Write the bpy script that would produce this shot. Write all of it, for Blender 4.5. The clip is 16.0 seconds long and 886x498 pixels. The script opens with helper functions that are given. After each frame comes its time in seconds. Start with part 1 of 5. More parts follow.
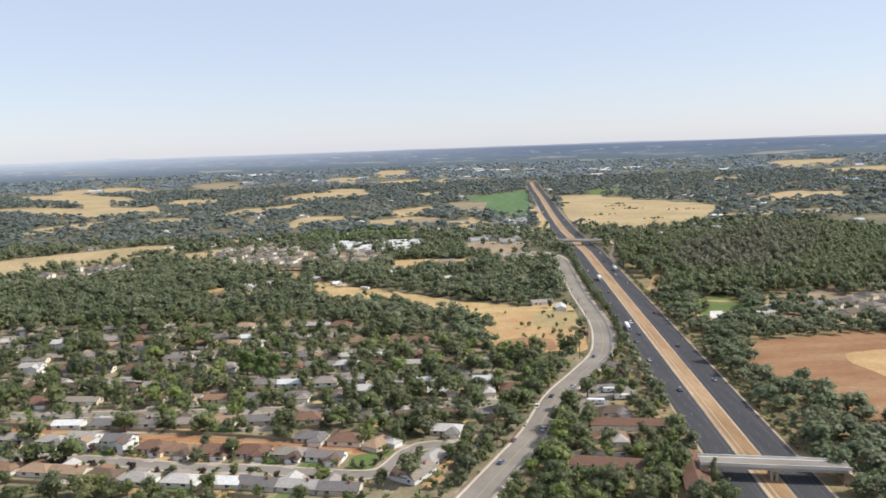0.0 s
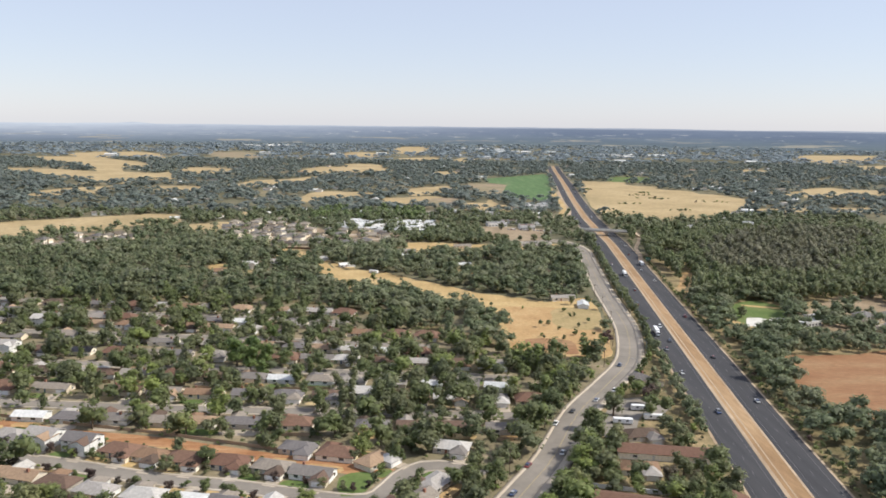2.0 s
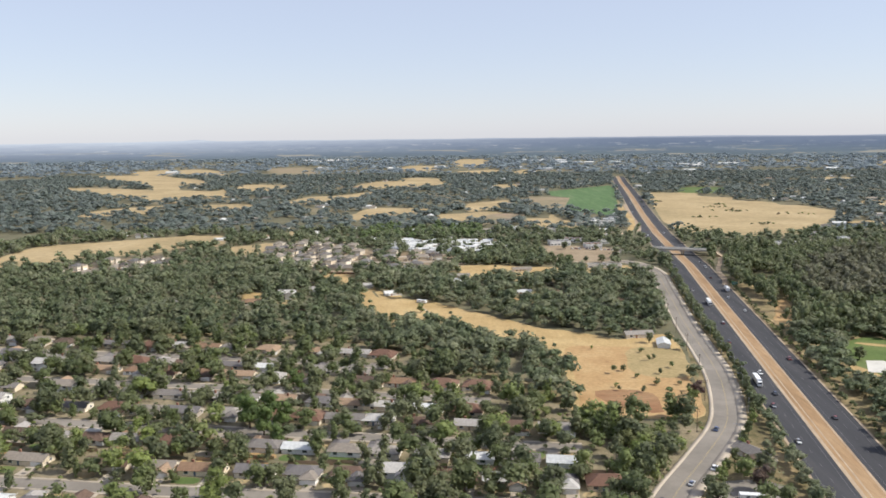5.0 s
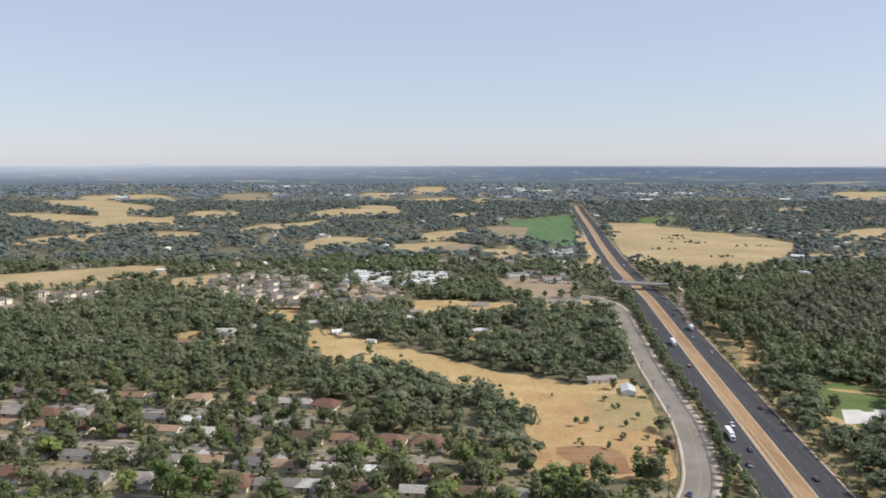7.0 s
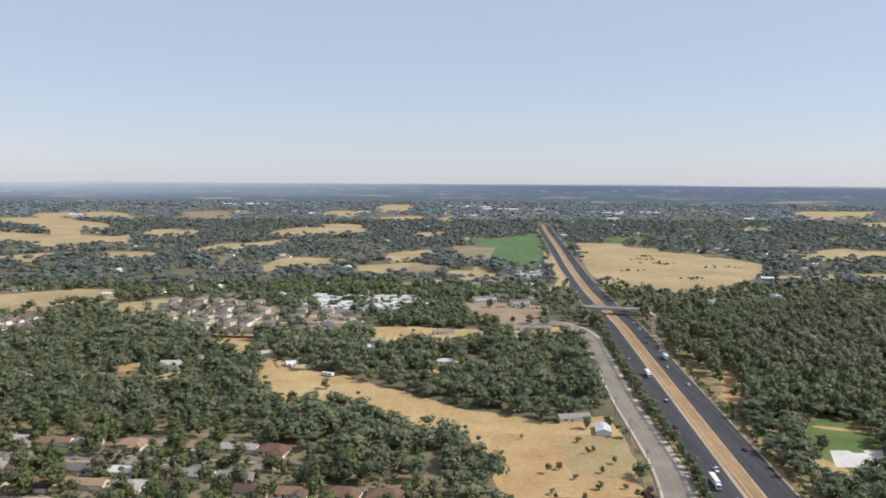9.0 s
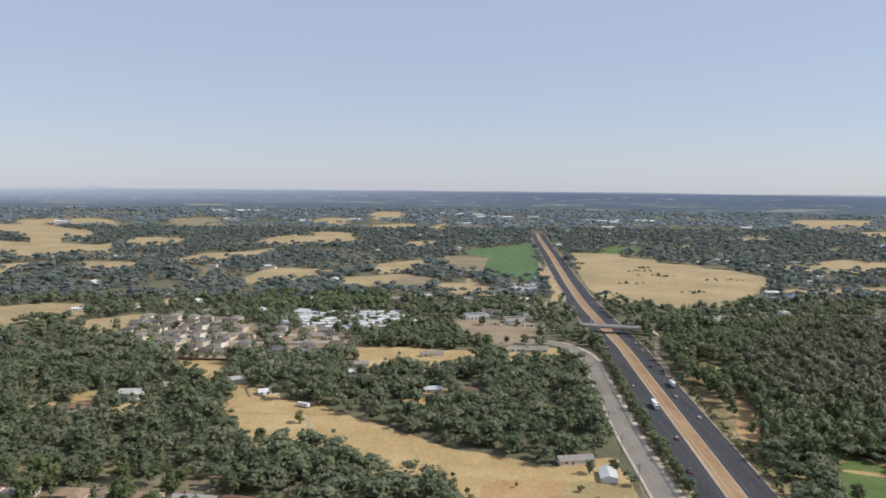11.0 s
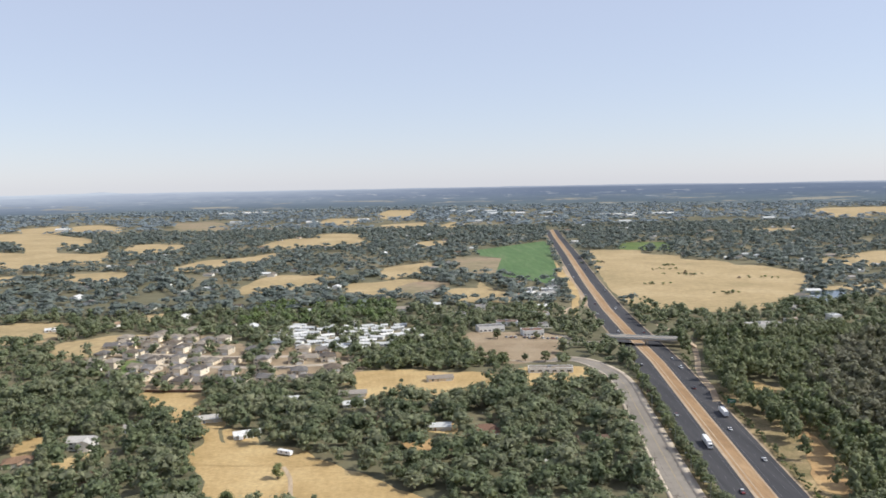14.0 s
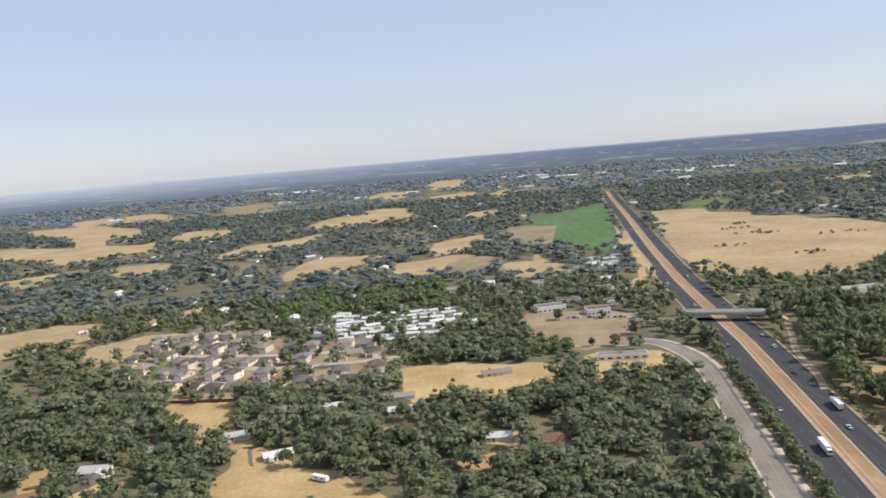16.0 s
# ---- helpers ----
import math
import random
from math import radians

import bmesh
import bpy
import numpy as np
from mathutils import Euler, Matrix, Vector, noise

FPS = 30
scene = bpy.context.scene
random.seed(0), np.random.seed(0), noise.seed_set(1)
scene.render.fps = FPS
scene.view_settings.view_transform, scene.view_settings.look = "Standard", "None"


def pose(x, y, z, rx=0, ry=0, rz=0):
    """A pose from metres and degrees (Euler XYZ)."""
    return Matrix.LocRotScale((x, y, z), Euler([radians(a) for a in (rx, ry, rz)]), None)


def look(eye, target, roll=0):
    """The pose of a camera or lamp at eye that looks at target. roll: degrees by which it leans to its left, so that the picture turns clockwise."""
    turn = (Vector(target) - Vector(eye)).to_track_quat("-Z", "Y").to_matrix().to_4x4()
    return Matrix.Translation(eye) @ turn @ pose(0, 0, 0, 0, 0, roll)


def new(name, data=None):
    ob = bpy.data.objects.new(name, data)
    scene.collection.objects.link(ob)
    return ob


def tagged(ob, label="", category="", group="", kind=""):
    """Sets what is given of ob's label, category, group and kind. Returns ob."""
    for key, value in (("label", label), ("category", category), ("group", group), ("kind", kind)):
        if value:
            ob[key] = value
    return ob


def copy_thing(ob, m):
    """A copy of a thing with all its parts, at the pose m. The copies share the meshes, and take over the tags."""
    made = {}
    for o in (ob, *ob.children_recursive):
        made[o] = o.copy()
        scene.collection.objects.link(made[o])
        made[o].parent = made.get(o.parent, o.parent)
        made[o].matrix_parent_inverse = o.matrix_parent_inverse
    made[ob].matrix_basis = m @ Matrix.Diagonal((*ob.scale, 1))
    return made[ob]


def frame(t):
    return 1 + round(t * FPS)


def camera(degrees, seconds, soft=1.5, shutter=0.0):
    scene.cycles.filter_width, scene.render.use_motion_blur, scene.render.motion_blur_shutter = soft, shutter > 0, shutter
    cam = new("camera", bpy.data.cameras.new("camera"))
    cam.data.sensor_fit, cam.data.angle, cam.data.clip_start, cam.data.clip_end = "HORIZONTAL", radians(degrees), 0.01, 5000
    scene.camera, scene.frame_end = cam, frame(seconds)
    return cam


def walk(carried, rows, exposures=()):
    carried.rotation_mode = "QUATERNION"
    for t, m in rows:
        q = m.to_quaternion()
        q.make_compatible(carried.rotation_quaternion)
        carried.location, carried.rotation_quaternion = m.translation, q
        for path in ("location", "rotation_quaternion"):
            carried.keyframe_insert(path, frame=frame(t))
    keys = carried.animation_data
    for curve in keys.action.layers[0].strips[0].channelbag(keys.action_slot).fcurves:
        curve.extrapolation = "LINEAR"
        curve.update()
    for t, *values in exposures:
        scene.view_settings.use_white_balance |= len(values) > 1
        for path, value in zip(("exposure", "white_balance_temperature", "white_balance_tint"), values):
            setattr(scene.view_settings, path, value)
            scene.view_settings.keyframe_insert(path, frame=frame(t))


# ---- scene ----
cam = camera(59.3, 16.0, soft=1.7)
PATH = [
    (0, (-13.83, -167.06, 139.37), (-3.92, 30.90, 112.63), -2.01),
    (0.5, (-13.48, -155.28, 139.13), (-0.59, 42.91, 115.64), -0.84),
    (1, (-13.00, -143.32, 138.89), (0.77, 55.23, 119.22), 0.64),
    (1.5, (-12.26, -130.89, 138.68), (-1.27, 67.39, 114.92), 0.94),
    (2, (-11.27, -117.95, 138.48), (-5.41, 79.37, 106.36), 0.64),
    (2.5, (-10.13, -104.53, 138.29), (-9.97, 91.46, 98.45), 0.11),
    (3, (-8.84, -90.70, 138.21), (-13.57, 104.78, 96.20), -0.34),
    (3.5, (-7.52, -76.89, 138.13), (-16.45, 118.97, 98.65), -0.69),
    (4, (-6.24, -63.39, 137.97), (-17.11, 133.06, 102.07), -0.84),
    (4.5, (-4.98, -50.31, 137.78), (-15.83, 146.76, 105.48), -0.77),
    (7, (0.00, 0.00, 139.98), (0.45, 198.74, 117.57), 0.06),
    (7.5, (0.74, 8.70, 140.38), (4.76, 207.42, 118.16), 0.20),
    (8, (1.47, 17.42, 140.86), (8.60, 216.06, 118.67), 0.29),
    (8.5, (2.33, 26.49, 141.49), (11.35, 225.25, 121.18), 0.34),
    (9, (3.44, 36.24, 142.39), (12.41, 235.23, 124.43), 0.37),
    (9.5, (4.73, 46.53, 143.43), (13.68, 245.73, 127.99), 0.32),
    (12, (13.32, 115.54, 146.74), (25.46, 314.18, 126.96), 0.54),
    (12.5, (14.87, 129.34, 146.99), (26.89, 327.61, 123.68), 0.18),
    (13, (16.36, 143.26, 147.21), (27.49, 341.55, 123.61), -0.19),
    (13.5, (17.77, 157.56, 147.40), (27.34, 356.18, 126.05), -0.61),
    (14, (19.08, 172.57, 147.63), (26.40, 371.69, 130.36), -1.01),
    (14.5, (20.39, 188.61, 147.88), (24.89, 388.07, 133.91), -1.51),
    (15, (21.79, 205.83, 148.20), (22.51, 405.19, 132.30), -2.37),
    (15.5, (23.20, 223.76, 148.47), (19.86, 422.65, 127.75), -3.54),
    (16, (24.59, 241.85, 148.63), (17.72, 440.20, 123.94), -4.74),
]
walk(cam, [(t, look(eye, target, roll)) for t, eye, target, roll in PATH], exposures=[(0, 1, 6400, 10), (0.5, 1.15, 6450, 10), (1, 0.92, 6480, 10), (1.5, 0.9, 6480, 10), (2.5, 1.14, 6500, 10), (3.5, 1.26, 6350, 10), (4.7, 1.02, 6430, 10), (6.8, 0.78, 6350, 10), (8, 0.78, 6330, 10), (8.5, 0.9, 6350, 10), (9, 0.75, 6300, 10), (9.5, 0.58, 6180, 10), (12, 0.66, 6200, 10), (12.5, 0.88, 6330, 10), (13.5, 0.92, 6350, 10), (14.2, 0.88, 6350, 10), (15, 0.5, 6080, 10), (15.5, 0.6, 6200, 10), (16, 0.82, 6400, 10)])

# ---- world, sun ----
SUN_AZ, SUN_EL = -6.0, 45.0      # degrees: azimuth from +x towards +y, elevation
world = bpy.data.worlds.new("sky")
scene.world = world
world.use_nodes = True
wn = world.node_tree.nodes
sky = wn.new("ShaderNodeTexSky")
sky.sky_type, sky.sun_disc = "NISHITA", False
sky.sun_elevation, sky.sun_rotation = radians(SUN_EL), radians(90 - SUN_AZ)
sky.air_density, sky.dust_density, sky.ozone_density, sky.altitude = 1.0, 0.35, 1.6, 150
wn["Background"].inputs["Strength"].default_value = 0.088
veil = wn.new("ShaderNodeMix")      # summer haze thins the blue all over the sky
veil.data_type = "RGBA"
veil.inputs[0].default_value = 0.70
veil.inputs[7].default_value = (3.63, 3.83, 4.68, 1)
world.node_tree.links.new(sky.outputs[0], veil.inputs[6])
world.node_tree.links.new(veil.outputs[2], wn["Background"].inputs["Color"])

sun = new("sun", bpy.data.lights.new("sun", "SUN"))
sun.data.energy, sun.data.angle, sun.data.color = 2.6, radians(0.6), (1.0, 0.94, 0.84)
sx, sy, sz = math.cos(radians(SUN_EL)) * math.cos(radians(SUN_AZ)), math.cos(radians(SUN_EL)) * math.sin(radians(SUN_AZ)), math.sin(radians(SUN_EL))
sun.matrix_world = look((sx * 500, sy * 500, sz * 500), (0, 0, 0))


# ---- materials ----
class Nodes:
    """A principled material with short calls for its nodes."""

    def __init__(self, name, rough=0.85, metal=0.0, spec=0.3):
        self.mat = bpy.data.materials.new(name)
        self.mat.use_nodes = True
        self.tree = self.mat.node_tree
        self.bsdf = self.tree.nodes["Principled BSDF"]
        self.bsdf.inputs["Roughness"].default_value = rough
        self.bsdf.inputs["Metallic"].default_value = metal
        self.bsdf.inputs["Specular IOR Level"].default_value = spec

    def add(self, kind, **settings):
        n = self.tree.nodes.new(kind)
        for key, value in settings.items():
            n.inputs[key].default_value = value
        return n

    def link(self, a, b):
        self.tree.links.new(a, b)

    def place(self, stretch=(1, 1, 1), turn=0.0, local=False):
        """Texture coordinates in metres: of the world, or of the object."""
        src = self.tree.nodes.new("ShaderNodeTexCoord").outputs["Object"] if local else self.tree.nodes.new("ShaderNodeNewGeometry").outputs["Position"]
        m = self.tree.nodes.new("ShaderNodeMapping")
        m.inputs["Scale"].default_value = stretch
        m.inputs["Rotation"].default_value = (0, 0, turn)
        self.link(src, m.inputs["Vector"])
        return m.outputs[0]

    def noise(self, where, scale, detail=4.0, rough=0.6):
        n = self.add("ShaderNodeTexNoise", Scale=scale, Detail=detail, Roughness=rough)
        self.link(where, n.inputs["Vector"])
        return n.outputs["Fac"]

    def ramp(self, value, stops, constant=False):
        n = self.tree.nodes.new("ShaderNodeValToRGB")
        if constant:
            n.color_ramp.interpolation = "CONSTANT"
        while len(n.color_ramp.elements) < len(stops):
            n.color_ramp.elements.new(0.5)
        for e, (at, colour) in zip(n.color_ramp.elements, stops):
            e.position, e.color = at, (*colour, 1)
        self.link(value, n.inputs[0])
        return n.outputs[0]

    def mix(self, a, b, fac, blend="MIX"):
        n = self.tree.nodes.new("ShaderNodeMix")
        n.data_type, n.blend_type = "RGBA", blend
        for value, socket in ((fac, n.inputs[0]), (a, n.inputs[6]), (b, n.inputs[7])):
            if hasattr(value, "is_output"):
                self.link(value, socket)
            elif isinstance(value, tuple):
                socket.default_value = (*value, 1)
            else:
                socket.default_value = value
        return n.outputs[2]

    def done(self, colour, bump=None, height=0.1):
        if isinstance(colour, tuple):
            self.bsdf.inputs["Base Color"].default_value = (*colour, 1)
        else:
            self.link(colour, self.bsdf.inputs["Base Color"])
        if bump is not None:
            n = self.add("ShaderNodeBump", Strength=0.6, Distance=height)
            self.link(bump, n.inputs["Height"])
            self.link(n.outputs[0], self.bsdf.inputs["Normal"])
        return self.mat


def blotchy(name, low, mid, high, coarse=0.02, fine=0.4, rough=0.9, stretch=(1, 1, 1), turn=0.0, height=0.15, speck=(0.72, 1.2)):
    """Soil, grass or paving: large stains and a fine grain, in metres."""
    m = Nodes(name, rough, spec=0.2)
    at = m.place(stretch, turn)
    large = m.ramp(m.noise(at, coarse, 6.0, 0.65), [(0.30, low), (0.5, mid), (0.70, high)])
    grain = m.noise(at, fine, 5.0, 0.7)
    tone = m.ramp(grain, [(0.25, (speck[0],) * 3), (0.75, (speck[1],) * 3)])
    return m.done(m.mix(large, tone, 1.0, "MULTIPLY"), grain, height)


def by_object(name, colours, rough=0.8, grain=1.2, spec=0.3, metal=0.0, lines=0.0):
    """One of several colours, picked by the object, with grain and streaks."""
    m = Nodes(name, rough, metal, spec)
    info = m.tree.nodes.new("ShaderNodeObjectInfo")
    base = m.ramp(info.outputs["Random"], [(i / len(colours), c) for i, c in enumerate(colours)], True)
    at = m.place(local=True)
    g = m.noise(at, grain, 5.0, 0.65)
    tone = m.ramp(g, [(0.25, (0.72, 0.72, 0.72)), (0.75, (1.18, 1.18, 1.18))])
    colour = m.mix(base, tone, 1.0, "MULTIPLY")
    if lines:
        w = m.add("ShaderNodeTexWave", Scale=lines, Distortion=0.6)
        w.bands_direction = "Z"
        m.link(m.place(local=True), w.inputs["Vector"])
        return m.done(colour, w.outputs["Fac"], 0.05)
    return m.done(colour, g, 0.03)


def foliage(name, stops, rough=0.55, shade=(0.78, 1.22), tuft_size=0.75, relief=0.5):
    """Leaves: a colour for each tree, and a lighter or darker tone for each spray of leaves."""
    m = Nodes(name, rough, spec=0.45)
    kind = m.tree.nodes.new("ShaderNodeAttribute")
    kind.attribute_name = "tint"
    info = m.tree.nodes.new("ShaderNodeObjectInfo")
    both = m.add("ShaderNodeMath")
    both.operation = "ADD"
    m.link(kind.outputs["Fac"], both.inputs[0])
    m.link(info.outputs["Random"], both.inputs[1])
    wrap = m.add("ShaderNodeMath")
    wrap.operation = "FRACT"
    m.link(both.outputs[0], wrap.inputs[0])
    base = m.ramp(wrap.outputs[0], stops)
    island = m.tree.nodes.new("ShaderNodeNewGeometry").outputs["Random Per Island"]
    lo, hi = shade
    tone = m.ramp(island, [(0.0, (lo, lo, lo)), (1.0, (hi, hi, hi * 0.95))])
    colour = m.mix(base, tone, 1.0, "MULTIPLY")
    through_leaf = m.tree.nodes.new("ShaderNodeBsdfTranslucent")
    m.link(colour, through_leaf.inputs["Color"])
    both = m.tree.nodes.new("ShaderNodeMixShader")
    both.inputs[0].default_value = 0.40
    m.link(m.bsdf.outputs[0], both.inputs[1])
    m.link(through_leaf.outputs[0], both.inputs[2])
    m.link(both.outputs[0], m.tree.nodes["Material Output"].inputs["Surface"])
    tuft = m.noise(m.place(), tuft_size, 5.0, 0.7)
    patchy = m.ramp(tuft, [(0.30, (0.76, 0.78, 0.80)), (0.5, (1.0, 1.0, 1.0)), (0.70, (1.22, 1.20, 1.12))])
    rough_leaf = m.add("ShaderNodeBump", Strength=relief, Distance=0.9)
    m.link(tuft, rough_leaf.inputs["Height"])
    m.link(rough_leaf.outputs[0], m.bsdf.inputs["Normal"])
    return m.done(m.mix(colour, patchy, 1.0, "MULTIPLY"))


def plain(name, colour, rough=0.6, metal=0.0, spec=0.4, grain=2.0):
    m = Nodes(name, rough, metal, spec)
    g = m.noise(m.place(local=True), grain, 4.0)
    tone = m.ramp(g, [(0.3, (0.82, 0.82, 0.82)), (0.7, (1.1, 1.1, 1.1))])
    return m.done(m.mix(colour, tone, 1.0, "MULTIPLY"))


def ground_material():
    """Dry grass and bare earth, with leaf litter and greener patches."""
    m = Nodes("dry_ground", 0.95, spec=0.15)
    at = m.place()
    large = m.ramp(m.noise(at, 0.006, 6.0, 0.6), [(0.30, (0.15, 0.13, 0.07)), (0.46, (0.25, 0.20, 0.115)), (0.6, (0.33, 0.26, 0.15)), (0.72, (0.42, 0.32, 0.18))])
    middle = m.ramp(m.noise(at, 0.06, 6.0, 0.65), [(0.35, (0.45, 0.5, 0.42)), (0.65, (1.2, 1.15, 1.1))])
    grain = m.noise(at, 0.7, 4.0, 0.7)
    tone = m.ramp(grain, [(0.3, (0.7, 0.7, 0.7)), (0.7, (1.2, 1.2, 1.2))])
    return m.done(m.mix(m.mix(large, middle, 1.0, "MULTIPLY"), tone, 1.0, "MULTIPLY"), grain, 0.2)


FREEWAY_TURN = math.atan(0.1265)    # the freeway's lean from +y towards +x
GROUND = ground_material()
STRAW = blotchy("dry_grass", (0.345, 0.240, 0.105), (0.440, 0.314, 0.148), (0.520, 0.392, 0.200), 0.022, 0.35)
STRAW_PALE = blotchy("pale_dry_grass", (0.290, 0.228, 0.118), (0.385, 0.292, 0.155), (0.440, 0.342, 0.195), 0.011, 0.12)
STRAW_RED = blotchy("reddish_dry_grass", (0.34, 0.205, 0.095), (0.42, 0.275, 0.13), (0.48, 0.345, 0.175), 0.03, 0.4)
RED_EARTH = blotchy("red_earth", (0.235, 0.105, 0.048), (0.335, 0.172, 0.082), (0.440, 0.275, 0.150), 0.05, 0.5, stretch=(1, 3, 1), turn=0.27)
RED_FIELD = blotchy("reddish_ploughed_field", (0.216, 0.102, 0.052), (0.274, 0.150, 0.077), (0.332, 0.222, 0.120), 0.016, 0.3, stretch=(0.7, 2.0, 1))
LAWN = blotchy("watered_lawn", (0.077, 0.117, 0.033), (0.110, 0.156, 0.046), (0.176, 0.195, 0.078), 0.03, 0.5)
CROP = blotchy("green_crop", (0.075, 0.132, 0.052), (0.095, 0.160, 0.062), (0.140, 0.190, 0.088), 0.012, 0.06, stretch=(4, 0.4, 1), turn=0.2)
CROP_PALE = blotchy("pale_green_stubble", (0.185, 0.171, 0.092), (0.254, 0.207, 0.128), (0.323, 0.235, 0.162), 0.012, 0.06)
ASPHALT = blotchy("dark_asphalt", (0.042, 0.042, 0.045), (0.055, 0.055, 0.059), (0.073, 0.071, 0.073), 0.03, 0.9, 0.85, (5.0, 0.25, 1), FREEWAY_TURN, 0.01, (0.86, 1.12))
ROAD_GREY = blotchy("worn_grey_asphalt", (0.180, 0.161, 0.136), (0.232, 0.207, 0.176), (0.285, 0.256, 0.220), 0.03, 0.35, 0.9, height=0.004, speck=(0.9, 1.08))
CONCRETE = blotchy("pale_concrete", (0.334, 0.287, 0.224), (0.414, 0.354, 0.280), (0.484, 0.422, 0.344), 0.05, 0.5, 0.85, height=0.004, speck=(0.88, 1.1))
WEEDS = blotchy("dry_weeds", (0.285, 0.222, 0.105), (0.340, 0.262, 0.128), (0.395, 0.292, 0.148), 0.05, 0.4)
WHITE_SLAB = blotchy("white_concrete", (0.50, 0.48, 0.43), (0.58, 0.56, 0.51), (0.64, 0.62, 0.57), 0.08, 0.6, 0.85, height=0.004, speck=(0.92, 1.06))
MEDIAN = blotchy("median_dry_grass", (0.235, 0.145, 0.075), (0.325, 0.208, 0.110), (0.390, 0.265, 0.150), 0.06, 0.5, stretch=(1.0, 0.15, 1), turn=FREEWAY_TURN)
SHOULDER = blotchy("gravel_shoulder", (0.306, 0.224, 0.144), (0.408, 0.315, 0.216), (0.476, 0.382, 0.272), 0.06, 0.6, stretch=(1.0, 0.2, 1), turn=FREEWAY_TURN)
PAINT = plain("worn_road_paint", (0.17, 0.17, 0.168), 0.8)
YELLOW_PAINT = plain("worn_yellow_road_paint", (0.36, 0.29, 0.16), 0.8)
ROOF = by_object("shingle_roof", [(0.197, 0.179, 0.163), (0.113, 0.081, 0.062), (0.296, 0.269, 0.238), (0.236, 0.151, 0.097), (0.148, 0.099, 0.075), (0.355, 0.330, 0.303), (0.256, 0.222, 0.185), (0.168, 0.155, 0.150), (0.325, 0.227, 0.150), (0.454, 0.434, 0.404)], 0.9, 0.9, 0.2, lines=2.2)
ROOF_TILE = by_object("tile_roof", [(0.190, 0.170, 0.142), (0.105, 0.092, 0.080), (0.245, 0.212, 0.170), (0.195, 0.185, 0.175), (0.140, 0.115, 0.090), (0.285, 0.250, 0.205), (0.150, 0.142, 0.134)], 0.9, 0.9, 0.2, lines=2.2)
ROOF_WHITE = by_object("white_metal_roof", [(0.624, 0.624, 0.600), (0.560, 0.568, 0.553), (0.656, 0.648, 0.616), (0.496, 0.504, 0.490)], 0.5, 0.7)
ROOF_RED = by_object("red_brown_roof", [(0.165, 0.095, 0.068), (0.19, 0.115, 0.082)], 0.9, 0.9, 0.2, lines=2.2)
WALL = by_object("painted_siding", [(0.72, 0.68, 0.60), (0.55, 0.48, 0.38), (0.78, 0.77, 0.74), (0.45, 0.40, 0.34), (0.62, 0.56, 0.46), (0.66, 0.66, 0.64)], 0.8, 1.5)
WALL_CREAM = by_object("cream_stucco", [(0.759, 0.655, 0.494), (0.667, 0.575, 0.437), (0.805, 0.736, 0.609), (0.598, 0.529, 0.425)], 0.9, 1.5)
WALL_WHITE = by_object("white_siding", [(0.720, 0.711, 0.676), (0.666, 0.666, 0.632)], 0.7, 1.5)
TRIM = plain("white_trim", (0.78, 0.77, 0.74), 0.6)
DOOR = by_object("painted_door", [(0.25, 0.10, 0.06), (0.10, 0.13, 0.18), (0.35, 0.28, 0.20), (0.6, 0.58, 0.55)], 0.6)
BRICK = plain("chimney_brick", (0.30, 0.15, 0.10), 0.9)
WOOD = plain("weathered_fence_wood", (0.351, 0.257, 0.169), 0.9)
BARK = plain("bark", (0.13, 0.095, 0.065), 0.95)
STEEL = plain("galvanised_steel", (0.45, 0.46, 0.47), 0.5, 0.6)
TYRE = plain("tyre_rubber", (0.025, 0.025, 0.025), 0.9)
SIGN_GREEN = plain("green_sign_sheet", (0.02, 0.16, 0.10), 0.5)
CAR_PAINT = by_object("car_paint", [(0.75, 0.75, 0.74), (0.55, 0.56, 0.58), (0.05, 0.05, 0.06), (0.30, 0.31, 0.33), (0.72, 0.72, 0.70), (0.20, 0.03, 0.03), (0.06, 0.09, 0.18)], 0.3, 3.0, 0.6)
WHITE_PAINT = plain("white_body_paint", (0.80, 0.80, 0.79), 0.35)


def glass_material():
    m = Nodes("dark_window_glass", 0.08, spec=0.8)
    g = m.noise(m.place(local=True), 0.8, 3.0)
    return m.done(m.ramp(g, [(0.3, (0.03, 0.035, 0.04)), (0.7, (0.09, 0.10, 0.11))]))


def water_material():
    m = Nodes("pond_water", 0.08, spec=0.6)
    g = m.noise(m.place((1, 3, 1)), 0.4, 4.0)
    return m.done(m.ramp(g, [(0.3, (0.03, 0.05, 0.06)), (0.7, (0.05, 0.075, 0.085))]), g, 0.04)


BARE_LOT = blotchy("bare_lot", (0.215, 0.160, 0.100), (0.290, 0.222, 0.143), (0.350, 0.280, 0.190), 0.03, 0.5)
SCRUB = blotchy("scrub_and_litter", (0.108, 0.106, 0.062), (0.152, 0.140, 0.084), (0.262, 0.212, 0.126), 0.004, 0.05)
GARDEN_SOIL = blotchy("garden_soil", (0.130, 0.122, 0.070), (0.215, 0.182, 0.112), (0.320, 0.258, 0.168), 0.06, 0.5)
GLASS, WATER = glass_material(), water_material()
LEAVES = foliage("garden_leaves", [(0.0, (0.105, 0.130, 0.055)), (0.25, (0.140, 0.170, 0.062)), (0.45, (0.171, 0.183, 0.093)), (0.62, (0.116, 0.137, 0.068)), (0.8, (0.220, 0.269, 0.077)), (0.92, (0.245, 0.242, 0.123)), (0.945, (0.118, 0.137, 0.063)), (0.962, (0.105, 0.055, 0.052)), (0.98, (0.118, 0.137, 0.063)), (1.0, (0.109, 0.132, 0.057))])
